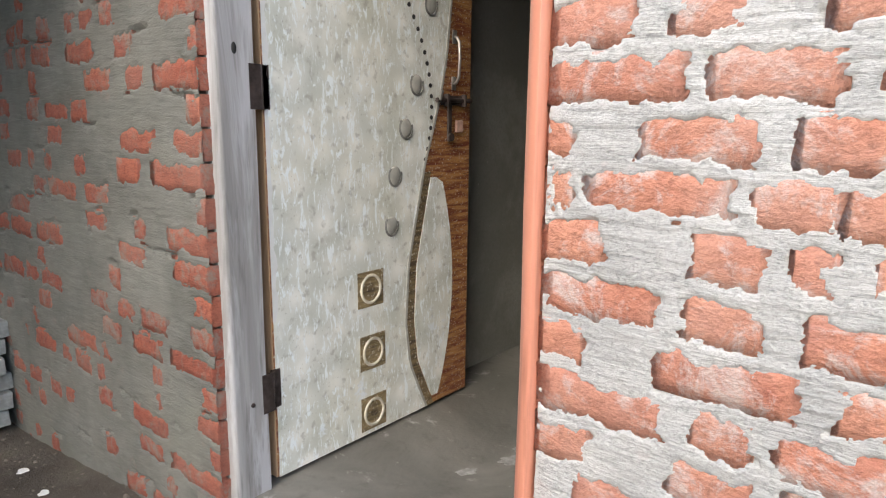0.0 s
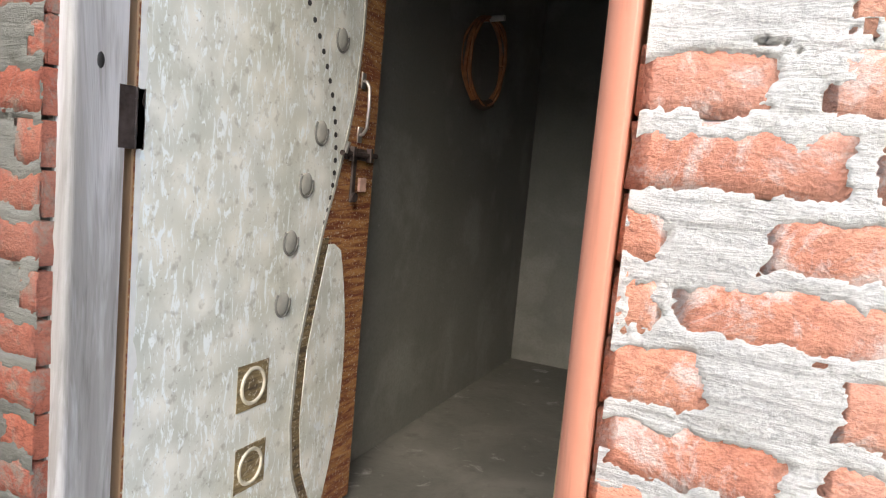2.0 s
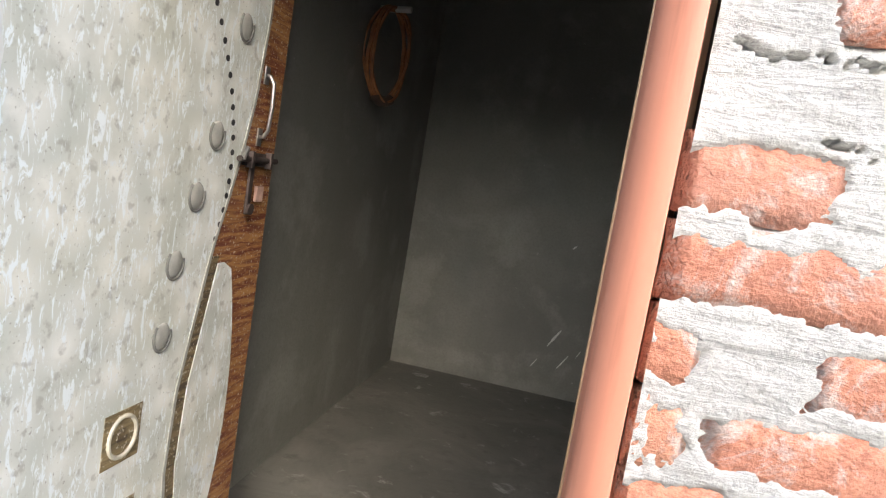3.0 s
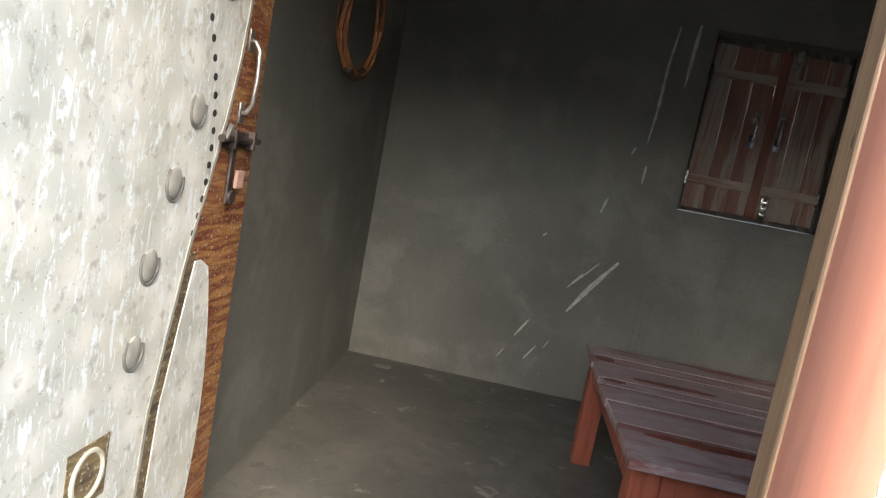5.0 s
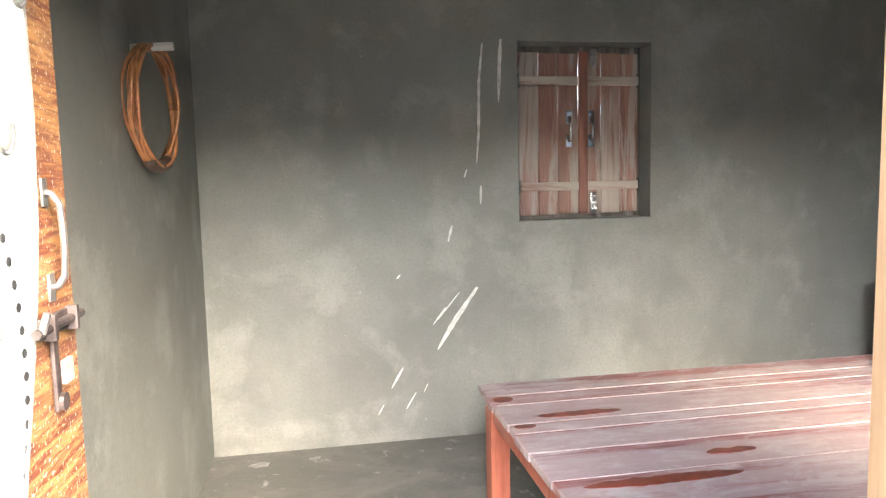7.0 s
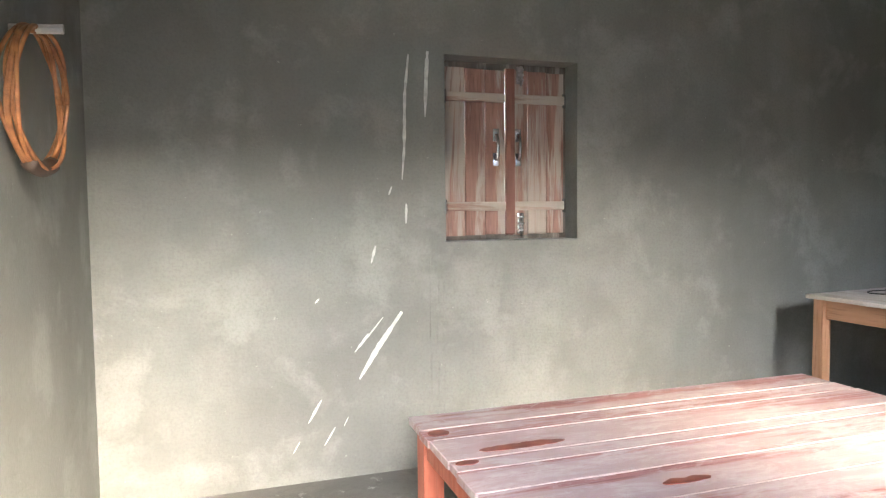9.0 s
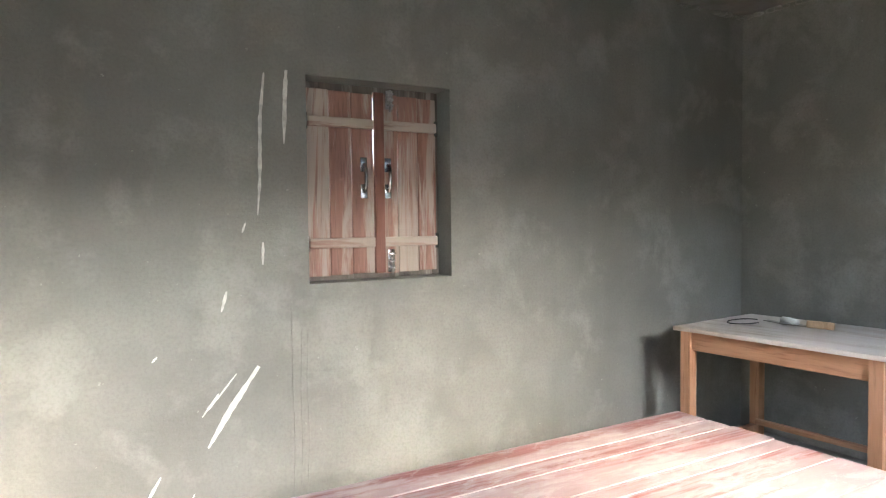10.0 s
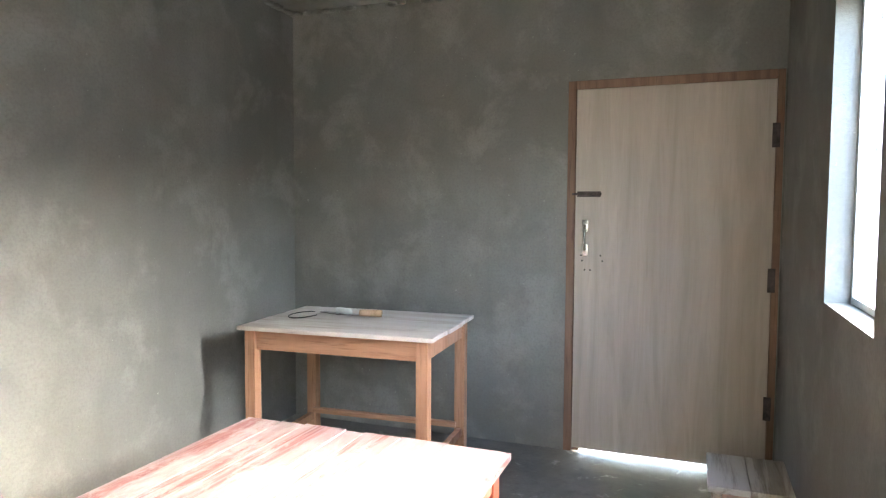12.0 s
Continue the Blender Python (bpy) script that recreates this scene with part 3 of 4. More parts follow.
def stain(x0, x1, y, half, seed):
    """A worn dark red patch lying along a plank."""
    bm = bmesh.new()
    up, low = [], []
    for k in range(25):
        f = k / 24
        w = half * math.sin(math.pi * min(1, max(0, f))) ** 0.45
        x = x0 + (x1 - x0) * f
        up.append((x, y + w * (0.8 + 0.5 * noise.noise(Vector((x * 25, seed, 0))))))
        low.append((x, y - w * (0.8 + 0.5 * noise.noise(Vector((x * 25, seed, 7))))))
    prism(bm, low + up[1:-1][::-1], BZ - 0.004, BZ + 0.0016, lambda a, b, d: (a, b, d))
    part("worn_patch", bm, BED_STAIN, bed, "worn dark red patch")


stain(-0.85, -0.39, -0.375, 0.03, 1.0)
stain(-0.80, -0.50, 0.16, 0.03, 2.0)
stain(-0.905, -0.83, 0.36, 0.035, 3.0)
stain(-0.905, -0.83, 0.082, 0.02, 4.0)
stain(-0.42, -0.26, -0.24, 0.022, 5.0)

# ---- table in the corner ----
table = thing("side_table", pose(1.808, 3.655, 0, 0, 0, 3.2), "small wooden table with a pale worn top", "table")
TX, TY, TZ = 0.365, 0.515, 0.762
edges = [-TX, -0.13, 0.12, TX]
for k, (a, b) in enumerate(zip(edges, edges[1:])):
    box_part("top_board", (a + 0.0015, -TY - 0.008 * (k % 2), TZ - 0.022, b - 0.0015, TY + 0.006 * k, TZ), TABLE_TOP, table, 0.004, rough=0.0018, seed=k * 3.7)
LX, LY = 0.315, 0.455
for x in (-1, 1):
    for y in (-1, 1):
        box_part("leg", (x * LX - 0.029, y * LY - 0.029, 0.0, x * LX + 0.029, y * LY + 0.029, TZ - 0.0225), TABLE_WOOD, table, 0.004)
for x in (-1, 1):
    box_part("long_apron", (x * LX - 0.012, -LY + 0.0295, TZ - 0.12, x * LX + 0.012, LY - 0.0295, TZ - 0.0225), TABLE_RAIL, table, 0.003)
for y in (-1, 1):
    box_part("short_apron", (-LX + 0.0295, y * LY - 0.012, TZ - 0.12, LX - 0.0295, y * LY + 0.012, TZ - 0.0225), TABLE_WOOD, table, 0.003)
    box_part("stretcher", (-LX + 0.0295, y * LY - 0.016, 0.1, LX - 0.0295, y * LY + 0.016, 0.14), TABLE_WOOD, table, 0.003)
box_part("long_stretcher", (LX - 0.05, -LY + 0.0165, 0.145, LX - 0.02, LY - 0.0165, 0.175), TABLE_RAIL, table, 0.003)

# ---- things on the table ----
knife = thing("knife", pose(1.9, 3.68, TZ + 0.001, 0, 0, 100), "broad knife with a pale wooden handle", "knife")
bm = bmesh.new()
tube(bm, [(-0.09, 0, 0.021), (-0.06, 0, 0.022), (0.0, 0, 0.022), (0.03, 0, 0.021)], 0.02, 10)
part("handle", bm, TAN_WOOD, knife, "pale wooden handle", True)
bm = bmesh.new()
prism(bm, [(0.03, -0.02), (0.15, -0.024), (0.17, 0.0), (0.15, 0.02), (0.03, 0.018)], 0.008, 0.012, lambda a, b, d: (a, b, d))
part("blade", bm, BLADE, knife, "dull dark blade")
scissors = thing("trowel", pose(1.92, 3.86, TZ + 0.001, 0, 0, 75), "small tool with a white handle lying flat", "tool")
bm = bmesh.new()
tube(bm, [(-0.1, 0.01, 0.021), (-0.05, 0.0, 0.022), (0.0, 0.0, 0.021)], 0.02, 8)
part("handle", bm, WHITE_PAINT, scissors, "white handle", True)
bm = bmesh.new()
box(bm, 0.0, -0.02, 0.002, 0.12, 0.02, 0.006, 0.001)
part("blade", bm, BLADE, scissors)
wire = thing("black_wire", pose(1.84, 4.02, TZ), "thin black wire lying on the table", "wire")
bm = bmesh.new()
tube(bm, [(0.1 * math.cos(a) * (1 + 0.1 * a), 0.07 * math.sin(a), 0.004) for a in [k * 0.25 for k in range(20)]], 0.003, 6)
part("strand", bm, BLACK, wire)

# ---- coil of cable on the side wall ----
peg = thing("wall_peg", pose(LEFT, 3.46, 1.70, 0, 0, 0), "pale wooden peg driven into plastered wall", "peg")
bm = bmesh.new()
tube(bm, [(-0.02, 0, 0), (0.125, 0, 0.008)], 0.013, 8)
part("stick", bm, STOOL_WOOD, peg)
coil = thing("cable_coil", pose(-1.912, 3.46, 1.525, 0, 0, -15), "coil of brown cable hanging from a wooden peg", "cable coil")
for s in range(7):
    bm = bmesh.new()
    rnd = random.Random(s)
    ry, rz, ox = 0.128 + rnd.uniform(-0.012, 0.012), 0.182 + rnd.uniform(-0.012, 0.006), rnd.uniform(-0.02, 0.02)
    pts = []
    for k in range(49):
        a = 2 * math.pi * k / 48
        pts.append((ox + 0.008 * math.sin(a * 3 + s), ry * math.cos(a) * (1 + 0.06 * math.sin(a)), rz * math.sin(a)))
    tube(bm, pts, 0.006, 6)
    part("strand", bm, CABLE, coil, "brown plastic cable strand", True)
bm = bmesh.new()
tube(bm, [(0, 0.135 * math.cos(a), 0.184 * math.sin(a)) for a in [math.pi * (1.36 + 0.28 * k / 8) for k in range(9)]], 0.022, 8)
part("binding", bm, CABLE_DARK, coil, "dark tape binding", True)

# ---- closed door in the right wall ----
door_2 = tagged(new("door_2"), "closed pale plywood door in a brown frame", "door", kind="structure")
box_part("jamb", (RIGHT - 0.008, 2.645, 0.0, RIGHT + 0.08, 2.688, 2.043), DOOR_FRAME, door_2, 0.003)
box_part("jamb", (RIGHT - 0.008, 1.627, 0.0, RIGHT + 0.08, 1.66, 2.043), DOOR_FRAME, door_2, 0.003)
box_part("lintel", (RIGHT - 0.008, 1.661, 1.998, RIGHT + 0.08, 2.644, 2.043), DOOR_FRAME, door_2, 0.003)
for dims in ((RIGHT + 0.018, 2.605, 0.0, RIGHT + 0.05, 2.6445, 1.997), (RIGHT + 0.018, 1.6605, 0.0, RIGHT + 0.05, 1.7, 1.997), (RIGHT + 0.018, 1.701, 1.965, RIGHT + 0.05, 2.604, 1.997)):
    box_part("door_stop", dims, DOOR_FRAME, door_2, 0.0)
dl = box_part("door_leaf", (RIGHT - 0.014, 1.664, 0.024, RIGHT + 0.016, 2.64, 1.995), DOOR_PLY, door_2, 0.002, "pale grained plywood leaf")
bm = bmesh.new()
tube(bm, [(RIGHT - 0.028, 2.5, 1.432), (RIGHT - 0.028, 2.655, 1.432)], 0.006, 8)
box(bm, RIGHT - 0.02, 2.505, 1.417, RIGHT - 0.0145, 2.63, 1.447, 0.001)
for y in (2.52, 2.57, 2.62):
    box(bm, RIGHT - 0.036, y - 0.006, 1.42, RIGHT - 0.019, y + 0.006, 1.445, 0.002)
part("slide_bolt", bm, OLD_IRON, door_2, "dark iron slide bolt")
pull_handle(door_2, pose(RIGHT - 0.0145, 2.585, 1.195, 0, 0, 180), 0.13, 0.03, 0.008, STEEL, "steel pull handle")
for y, z in ((2.605, 1.1), (2.6, 1.07), (2.5, 1.1), (2.49, 1.07), (2.585, 1.02), (2.555, 1.02)):
    bm = bmesh.new()
    tube(bm, [(RIGHT - 0.0152, y, z), (RIGHT - 0.013, y, z)], 0.005, 8)
    part("screw_hole", bm, BLACK, door_2)
for z in (0.35, 1.0, 1.72):
    box_part("hinge", (RIGHT - 0.018, 1.645, z - 0.06, RIGHT - 0.0145, 1.68, z + 0.06), OLD_IRON, door_2, 0.001)

# ---- front window with an open shutter ----
window_2 = tagged(new("window_2"), "open window with white frame and shutter", "window", kind="structure")
for name, dims in (("jamb", (1.145, 1.505, 1.05, 1.168, 1.545, 2.05)), ("jamb", (0.512, 1.505, 1.05, 0.535, 1.545, 2.05)), ("sill", (0.536, 1.505, 1.052, 1.144, 1.545, 1.075)), ("lintel", (0.536, 1.505, 2.025, 1.144, 1.545, 2.048))):
    box_part(name, dims, WHITE_PAINT, window_2, 0.002)
box_part("shutter", (1.12, 1.12, 1.08, 1.145, 1.5, 2.02), WHITE_PAINT, window_2, 0.003, "white painted open shutter")

# ---- stool under the window ----
stool = thing("low_stool", pose(1.57, 1.8, 0), "low worn wooden stool beside the closed door", "stool")
for k in range(2):
    box_part("seat_board", (-0.19, -0.15 + 0.152 * k, 0.275, 0.19, 0.0 + 0.152 * k, 0.3), STOOL_WOOD, stool, 0.003, rough=0.001, seed=k)
for x in (-0.15, 0.13):
    for y in (-0.12, 0.1):
        box_part("leg", (x, y, 0.0, x + 0.03, y + 0.03, 0.2745), STOOL_WOOD, stool, 0.002)
box_part("apron", (-0.155, -0.088, 0.2, -0.135, 0.098, 0.27), PINK_BLOCK, stool, 0.002, "pale pinkish apron board")

# ---- stacked pavers outside ----
for k in range(6):
    bm = bmesh.new()
    h0 = -0.25 + k * 0.075
    box(bm, -0.24, -0.12, 0, 0.24, 0.12, 0.068, 0.008)
    bmesh.ops.subdivide_edges(bm, edges=bm.edges[:], cuts=2)
    rough_up(bm, 0.006, 14, k)
    p = link_mesh("paver", bm, PAVER)
    p.matrix_world = pose(-3.62 + 0.02 * (k % 2), 1.31, h0, 0, 0, 4 * (k % 3) - 3)
    tagged(p, "rough grey concrete paver in a stack", "paver", "stack of pavers")

# ---- loose stones and scraps on the ground ----
bm = bmesh.new()
rnd = random.Random(5)
for k in range(260):
    x, y = rnd.uniform(-3.8, -1.95), rnd.uniform(0.7, 1.43)
    r = rnd.choice((0.003, 0.004, 0.005, 0.009))
    got = bmesh.ops.create_icosphere(bm, subdivisions=1, radius=r)
    for v in got["verts"]:
        v.co = Vector((v.co.x * rnd.uniform(0.8, 1.5), v.co.y * rnd.uniform(0.8, 1.4), v.co.z * rnd.uniform(0.4, 0.8))) + Vector((x, y, ground_height(x, y) + r * 0.2))
tagged(link_mesh("pebbles", bm, STONE), "small pale stones scattered on the dirt", "pebbles", kind="stuff")
for k, (x, y) in enumerate(((-2.62, 1.27), (-2.9, 1.3), (-2.35, 1.36))):
    bm = bmesh.new()
    prism(bm, [(0.02 * math.cos(a) * (1 + 0.4 * math.sin(3 * a + k)), 0.016 * math.sin(a)) for a in [2 * math.pi * j / 9 for j in range(9)]], 0.0, 0.003, lambda a, b, d: (a, b, d))
    p = link_mesh("paper_scrap", bm, WHITE_PAINT)
    p.matrix_world = pose(x, y, ground_height(x, y) + 0.006, 8, -6, 40 * k)
    tagged(p, "small white paper scrap on the dirt", "paper", "scraps of paper")


def lime_smear(x, y, a, b, turn, seed):
    bm = bmesh.new()
    pts = []
    for j in range(40):
        t = 2 * math.pi * j / 40
        r = 1 + 0.5 * noise.noise(Vector((math.cos(t) * 2, math.sin(t) * 2, seed))) + 0.35 * noise.noise(Vector((math.cos(t) * 7, math.sin(t) * 7, seed)))
        pts.append((a * r * math.cos(t), b * r * math.sin(t)))
    prism(bm, pts, -0.004, 0.0012, lambda p, q, d: (p, q, d))
    ob = part("lime_smear", bm, LIME, floor, "dried white lime smear")
    ob.matrix_local = pose(x, y, 0, 0, 0, turn)


lime_smear(-1.40, 2.15, 0.05, 0.028, 60, 1.0)
lime_smear(-1.42, 2.22, 0.03, 0.015, 40, 2.0)
lime_smear(-1.47, 2.0, 0.03, 0.016, 60, 3.0)
lime_smear(-1.75, 4.3, 0.045, 0.03, 10, 4.0)
lime_smear(-1.5, 4.32, 0.03, 0.016, 20, 5.0)
# ---- paint splashes and trowel marks on the back wall ----
def splash(pts, width, seed):
    """A thin streak of dried paint through (x, z) points."""
    bm = bmesh.new()
    rnd = random.Random(seed)
    n = len(pts)
    left, right_side = [], []
    dense = []
    for (xa, za), (xb, zb) in zip(pts, pts[1:]):
        for k in range(10):
            dense.append((xa + (xb - xa) * k / 10, za + (zb - za) * k / 10))
    dense.append(pts[-1])
    for k, (x, z) in enumerate(dense):
        f = k / (len(dense) - 1)
        w = 0.75 * width * (0.15 + math.sin(math.pi * min(1, f * 0.9 + 0.08)) ** 0.7) * rnd.uniform(0.6, 1.0)
        a = dense[max(0, k - 1)]
        b = dense[min(len(dense) - 1, k + 1)]
        dx, dz = b[0] - a[0], b[1] - a[1]
        l = math.hypot(dx, dz)
        nx, nz = -dz / l, dx / l
        left.append((x + nx * w, z + nz * w))
        right_side.append((x - nx * w, z - nz * w))
    prism(bm, left + right_side[::-1], BACK - 0.0025, BACK + 0.002, lambda a, b, d: (a, d, b))
    part("paint_streak", bm, WHITE_SPLASH, wall_back, "dried streak of white paint")


splash([(-0.634, 1.93), (-0.653, 1.75), (-0.659, 1.5), (-0.671, 1.36)], 0.010, 1)
splash([(-0.542, 1.95), (-0.549, 1.85), (-0.557, 1.65)], 0.013, 2)
splash([(-0.652, 1.25), (-0.655, 1.16)], 0.009, 3)
splash([(-0.72, 1.33), (-0.735, 1.29)], 0.006, 4)
splash([(-0.80, 1.06), (-0.822, 0.98)], 0.008, 5)
splash([(-0.68, 0.75), (-0.80, 0.585), (-0.885, 0.45)], 0.017, 6)
splash([(-0.77, 0.73), (-0.88, 0.60)], 0.005, 7)
splash([(-0.84, 0.66), (-0.905, 0.575)], 0.006, 8)
splash([(-1.06, 0.83), (-1.08, 0.81)], 0.006, 9)
splash([(-1.06, 0.37), (-1.12, 0.27)], 0.008, 10)
splash([(-1.0, 0.24), (-1.05, 0.16)], 0.005, 11)
splash([(-1.16, 0.19), (-1.19, 0.14)], 0.004, 12)
splash([(-0.94, 0.28), (-0.96, 0.24)], 0.003, 13)
for x, z0, z1 in ((-0.505, 0.1, 0.9), (-0.478, 0.1, 0.88), (-0.54, 0.1, 1.0)):
    bm = bmesh.new()
    tube(bm, [(x + 0.012 * noise.noise(Vector((0, x * 50, z * 3))), BACK + 0.001, z) for z in [z0 + (z1 - z0) * k / 20 for k in range(21)]], 0.0035, 6)
    part("trowel_ridge", bm, PLASTER, wall_back)

# ---- worn plaster at the corner under the ceiling ----
rnd = random.Random(31)
bm = bmesh.new()
for k in range(46):
    f = rnd.random()
    x, y = (RIGHT - 1.3 * f * f, BACK - 0.004) if k % 2 else (RIGHT - 0.004, BACK - 1.0 * f * f)
    got = bmesh.ops.create_icosphere(bm, subdivisions=1, radius=rnd.uniform(0.012, 0.034))
    for v in got["verts"]:
        v.co = Vector((v.co.x * 1.3, v.co.y * 1.3, v.co.z * 0.55)) + noise.noise_vector(v.co * 60) * 0.006 + Vector((x, y, TOP - 0.002))
tagged(link_mesh("plaster_crumbs", bm, PLASTER, True), "ragged plaster edge crumbling under the ceiling", "plaster", kind="stuff")

# ---- brickwork of the front wall, outside ----
COURSE, PITCH = 0.0825, 0.243


def smooth(a, b, v):
    v = max(0.0, min(1.0, (v - a) / (b - a)))
    return v * v * (3 - 2 * v)


def mortar_sheet(name, x0, x1, z0, z1, y, step, courses, base, half, mat, label, cracks, ragged):
    """A skin of smeared mortar that stands proud of the brick faces and leaves ragged bare windows over the spans of each course."""
    nx, nz = int((x1 - x0) / step), int((z1 - z0) / step)
    verts, faces = [], []
    n1 = noise.noise
    for j in range(nz + 1):
        z = z0 + (z1 - z0) * j / nz
        for i in range(nx + 1):
            x = x0 + (x1 - x0) * i / nx
            wx = ragged * (0.03 * n1(Vector((x * 20, z * 26, 1.0))) + 0.013 * n1(Vector((x * 60, z * 75, 2.0))) + 0.007 * n1(Vector((x * 150, z * 170, 6.0))))
            wz = 0.013 * n1(Vector((x * 4, z * 4, 7.0))) + ragged * (0.014 * n1(Vector((x * 17, z * 9, 4.0))) + 0.008 * n1(Vector((x * 55, z * 40, 8.0))) + 0.005 * n1(Vector((x * 140, z * 140, 3.0))))
            zc = (z + wz - base) / COURSE
            row = round(zc)
            dz = half - abs(zc - row) * COURSE
            dx = -1.0
            for a, b in courses.get(row, ()):
                dx = max(dx, min(x + wx - a, b - x - wx))
            bare = smooth(-0.004, 0.004, min(dx, dz) + ragged * 0.006 * n1(Vector((x * 33, z * 33, 14.0))))
            h = 0.0022 + 0.003 * n1(Vector((x * 7, z * 11, 1.3))) + 0.0022 * n1(Vector((x * 18, z * 80, 5.0))) + 0.0012 * n1(Vector((x * 90, z * 150, 2.0)))
            y_here = y - max(h, 0.0004) * (1 - bare) + 0.005 * bare
            f = zc - math.floor(zc) - 0.5 + 0.1 * n1(Vector((x * 11, row, 2.0)))
            if abs(f) * COURSE < step * 0.8 and n1(Vector((x * 6.5, math.floor(zc) * 7.7, 9.0))) > cracks:
                y_here += 0.016
            elif n1(Vector((x * 38, z * 30, 21.0))) > cracks + 0.38:
                y_here += 0.012
            verts.append((x, y_here, z))
    for j in range(nz):
        for i in range(nx):
            a = j * (nx + 1) + i
            faces.append((a, a + 1, a + nx + 2, a + nx + 1))
    me = bpy.data.meshes.new(name)
    me.from_pydata(verts, [], faces)
    me.materials.append(mat)
    for p in me.polygons:
        p.use_smooth = True
    ob = new(name, me)
    ob.parent = wall_front
    return tagged(ob, label)


def brick_mesh(seed, mat):
    """A rough hand-made brick, one unit wide in x, its face at y = 0."""
    bm = bmesh.new()
    H = 0.038
    nx, nz = 8, 3
    g = []
    for j in range(nz + 1):
        row = []
        for i in range(nx + 1):
            x, z = -0.5 + i / nx, -H + 2 * H * j / nz
            edge = i in (0, nx) or j in (0, nz)
            q = noise.noise_vector(Vector((x * 5, z * 30, seed * 3.3)))
            row.append(bm.verts.new((x + q.x * 0.02 * edge, (0.003 if edge else 0.0) - 0.0022 * q.y, z + q.z * 0.003)))
        g.append(row)
    for j in range(nz):
        for i in range(nx):
            bm.faces.new((g[j][i], g[j][i + 1], g[j + 1][i + 1], g[j + 1][i]))
    rim = [g[0][i] for i in range(nx + 1)] + [g[j][nx] for j in range(1, nz + 1)] + [g[nz][i] for i in range(nx - 1, -1, -1)] + [g[j][0] for j in range(nz - 1, 0, -1)]
    deep = [bm.verts.new((v.co.x, 0.03, v.co.z)) for v in rim]
    for k in range(len(rim)):
        bm.faces.new((rim[k], deep[k], deep[(k + 1) % len(rim)], rim[(k + 1) % len(rim)]))
    bmesh.ops.recalc_face_normals(bm, faces=bm.faces[:])
    me = bpy.data.meshes.new("brick")
    bm.to_mesh(me)
    bm.free()
    me.materials.append(mat)
    for p in me.polygons:
        p.use_smooth = True
    return me


def lay(courses, base, y, meshes, seed, reach=0.012, lowest=-9.0, highest=9.0):
    """One brick behind each bare span, a little longer than the span."""
    rnd = random.Random(seed)
    for row, spans in courses.items():
        for a, b in spans:
            ob = new("brick", rnd.choice(meshes))
            ob.parent = wall_front
            a, b = max(lowest, a - reach), min(highest, b + reach)
            ob.location = ((a + b) / 2, y + rnd.uniform(-0.0015, 0.0015), base + row * COURSE + rnd.uniform(-0.002, 0.002))
            ob.rotation_euler = (rnd.uniform(-0.03, 0.03), rnd.uniform(-0.015, 0.015), 0)
            ob.scale = (b - a, 1, 1)


def random_spans(x0, x1, rows, seed, bare, least=0.25):
    """Brick bond with headers and stretchers, each bared over a random share of its length."""
    rnd = random.Random(seed)
    out = {}
    for row in rows:
        x = x0 - rnd.uniform(0, 0.2)
        out[row] = []
        while x < x1:
            w = rnd.choice((0.225, 0.225, 0.108))
            if rnd.random() < bare:
                u = w * rnd.uniform(least, 1.0)
                s = x + rnd.uniform(0, w - u)
                a, b = max(s, x0), min(s + u, x1)
                if b - a > 0.03:
                    out[row].append((a, b))
            x += w + 0.014
    return out


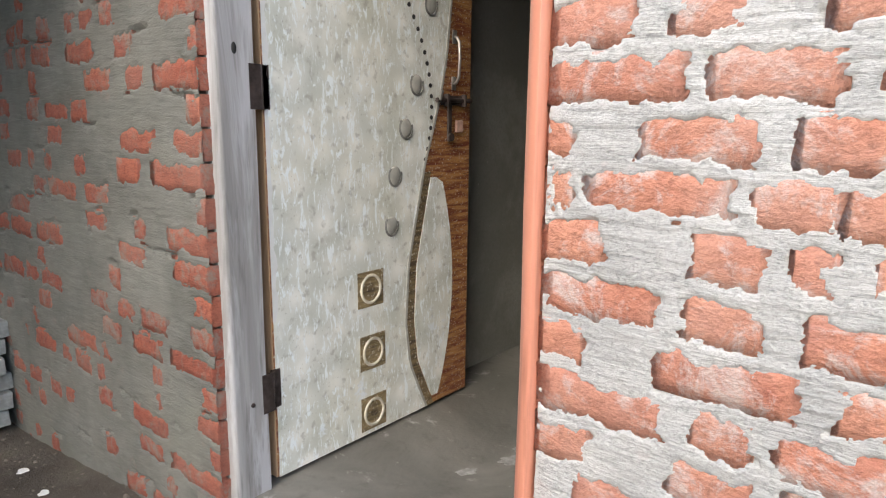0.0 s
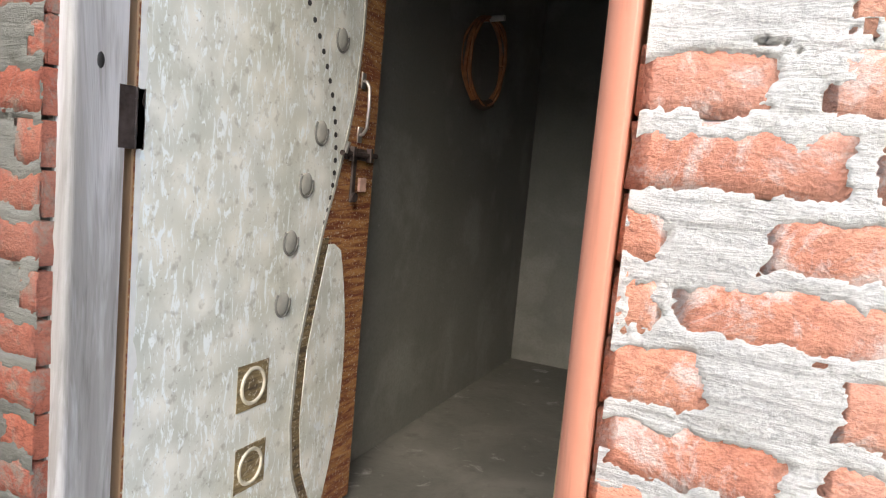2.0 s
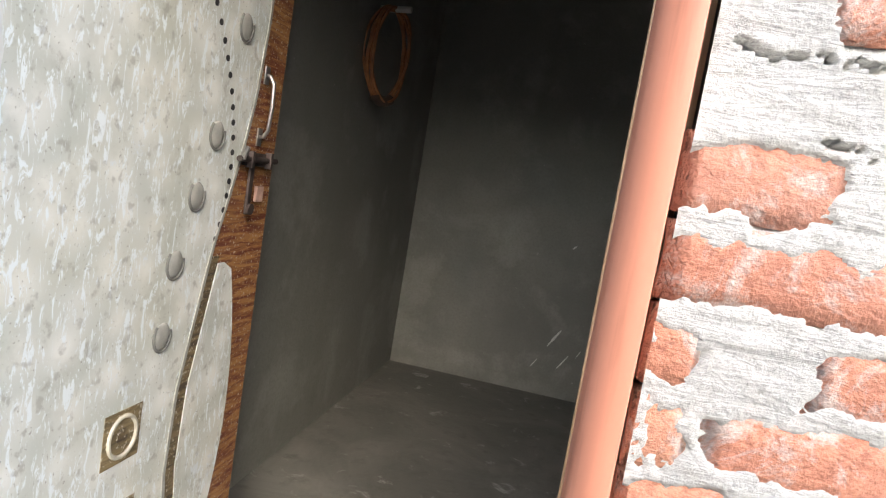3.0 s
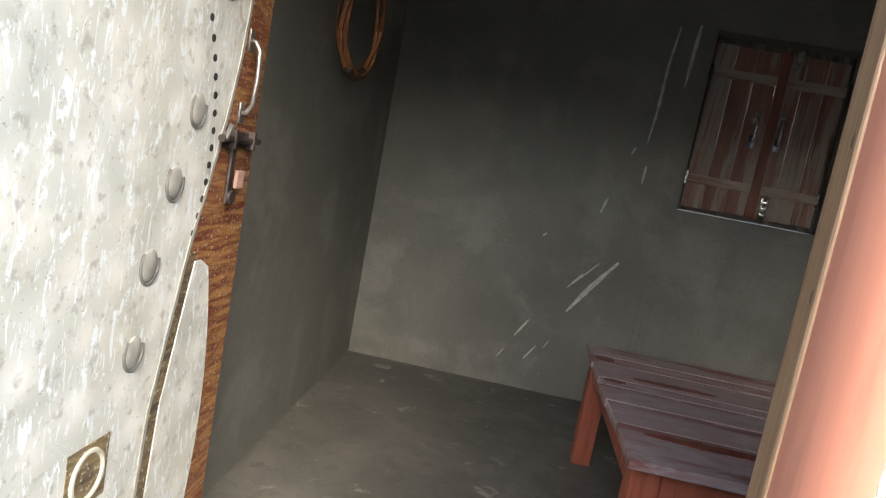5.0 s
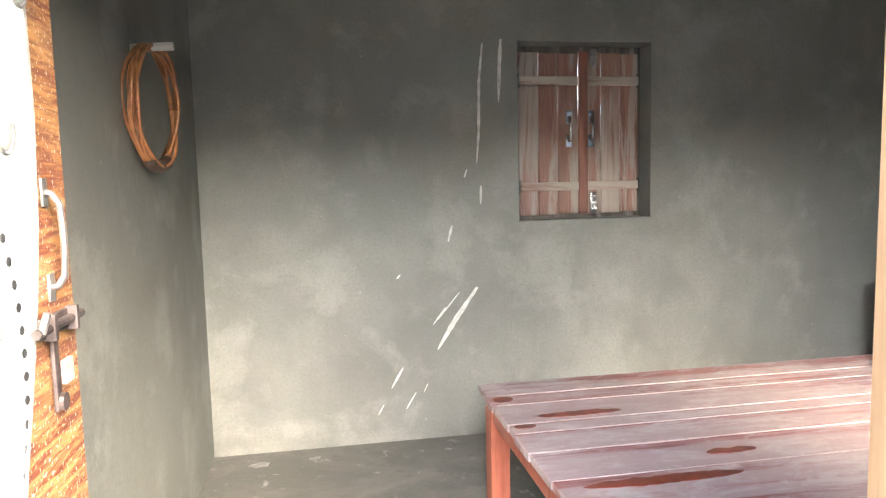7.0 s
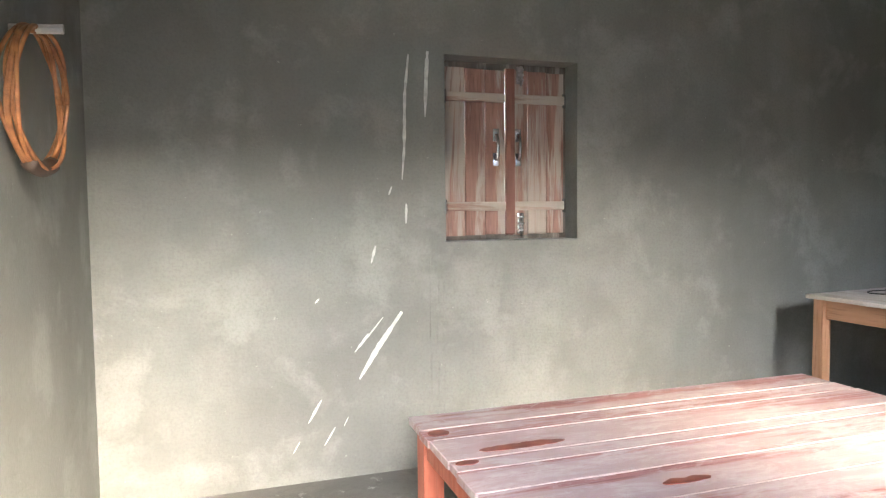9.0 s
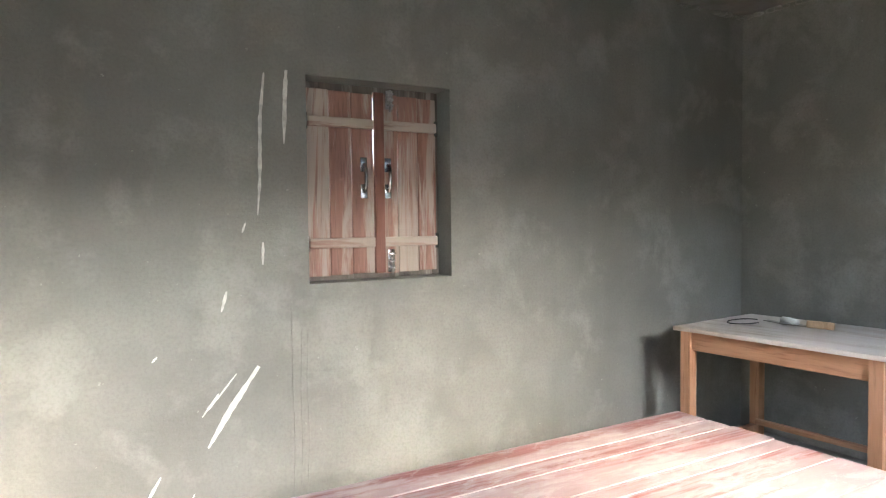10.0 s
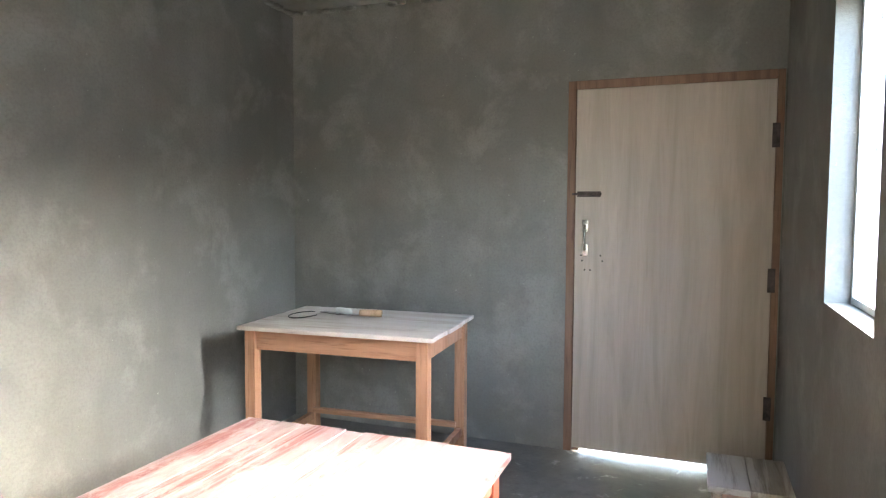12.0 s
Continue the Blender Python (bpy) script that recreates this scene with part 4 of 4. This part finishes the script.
BASE = 0.491
near = random_spans(-0.42, 0.1, range(-6, 15), 3, 0.8)
more = random_spans(-0.947, -0.435, [r for r in range(-6, 15) if not -1 < r < 9], 12, 0.85, 0.5)
for row, spans in more.items():
    near[row] += spans
# Bare spans of the courses beside the door post.
near[0] += [(-0.947, -0.85), (-0.71, -0.6), (-0.55, -0.45)]
near[1] += [(-0.947, -0.73), (-0.68, -0.61), (-0.57, -0.44)]
near[2] += [(-0.947, -0.87), (-0.745, -0.555), (-0.5, -0.45)]
near[3] += [(-0.947, -0.75), (-0.705, -0.605), (-0.55, -0.46)]
near[4] += [(-0.947, -0.84), (-0.7, -0.615), (-0.57, -0.53), (-0.48, -0.44)]
near[5] += [(-0.947, -0.9), (-0.87, -0.66), (-0.63, -0.535), (-0.52, -0.44)]
near[6] += [(-0.947, -0.905), (-0.79, -0.63), (-0.58, -0.49)]
near[7] += [(-0.947, -0.735), (-0.7, -0.55), (-0.5, -0.44)]
near[8] += [(-0.947, -0.81), (-0.75, -0.66), (-0.56, -0.46)]
clean = [brick_mesh(k, BRICK_CLEAN) for k in range(12)]
dirty_shaded = [brick_mesh(k + 40, BRICK_DIRTY_SHADED) for k in range(12)]
mortar_sheet("mortar", -0.938, 0.1, 0.15, 1.75, 1.4985, 0.004, near, BASE, 0.028, MORTAR_CLEAN, "rough pale grey smeared mortar", 0.33, 1.15)
lay(near, BASE, 1.4966, clean, 3, lowest=-0.944)
LOW = -0.3
side = random_spans(-4.4, -2.09, range(0, 25), 8, 0.64, 0.2)
for row, spans in random_spans(-2.12, -1.853, range(0, 25), 15, 0.95, 0.5).items():
    side[row] += [(a, -1.85) for a, b in spans[-1:]]
# Side wall: dirt and moss, with shade also put into the colours.
mortar_sheet("mortar", -4.5, -1.856, -0.35, 1.75, 1.4505, 0.007, side, LOW, 0.0265, MORTAR_DIRTY_SHADED, "dirty grey mortar with mossy stains", 0.3, 1.1)
lay(side, LOW, 1.4489, dirty_shaded, 8, highest=-1.852)
structure("wall_backing", [(-4.6, 1.476, -0.4, -1.918, 1.519, 1.75), (-4.5, 1.468, -0.4, -1.856, 1.4755, 1.75), (-0.92, 1.517, -0.1, 0.1, 1.5195, 1.75)], MORTAR_DIRTY_SHADED, "inner core of the brick wall", "wall")
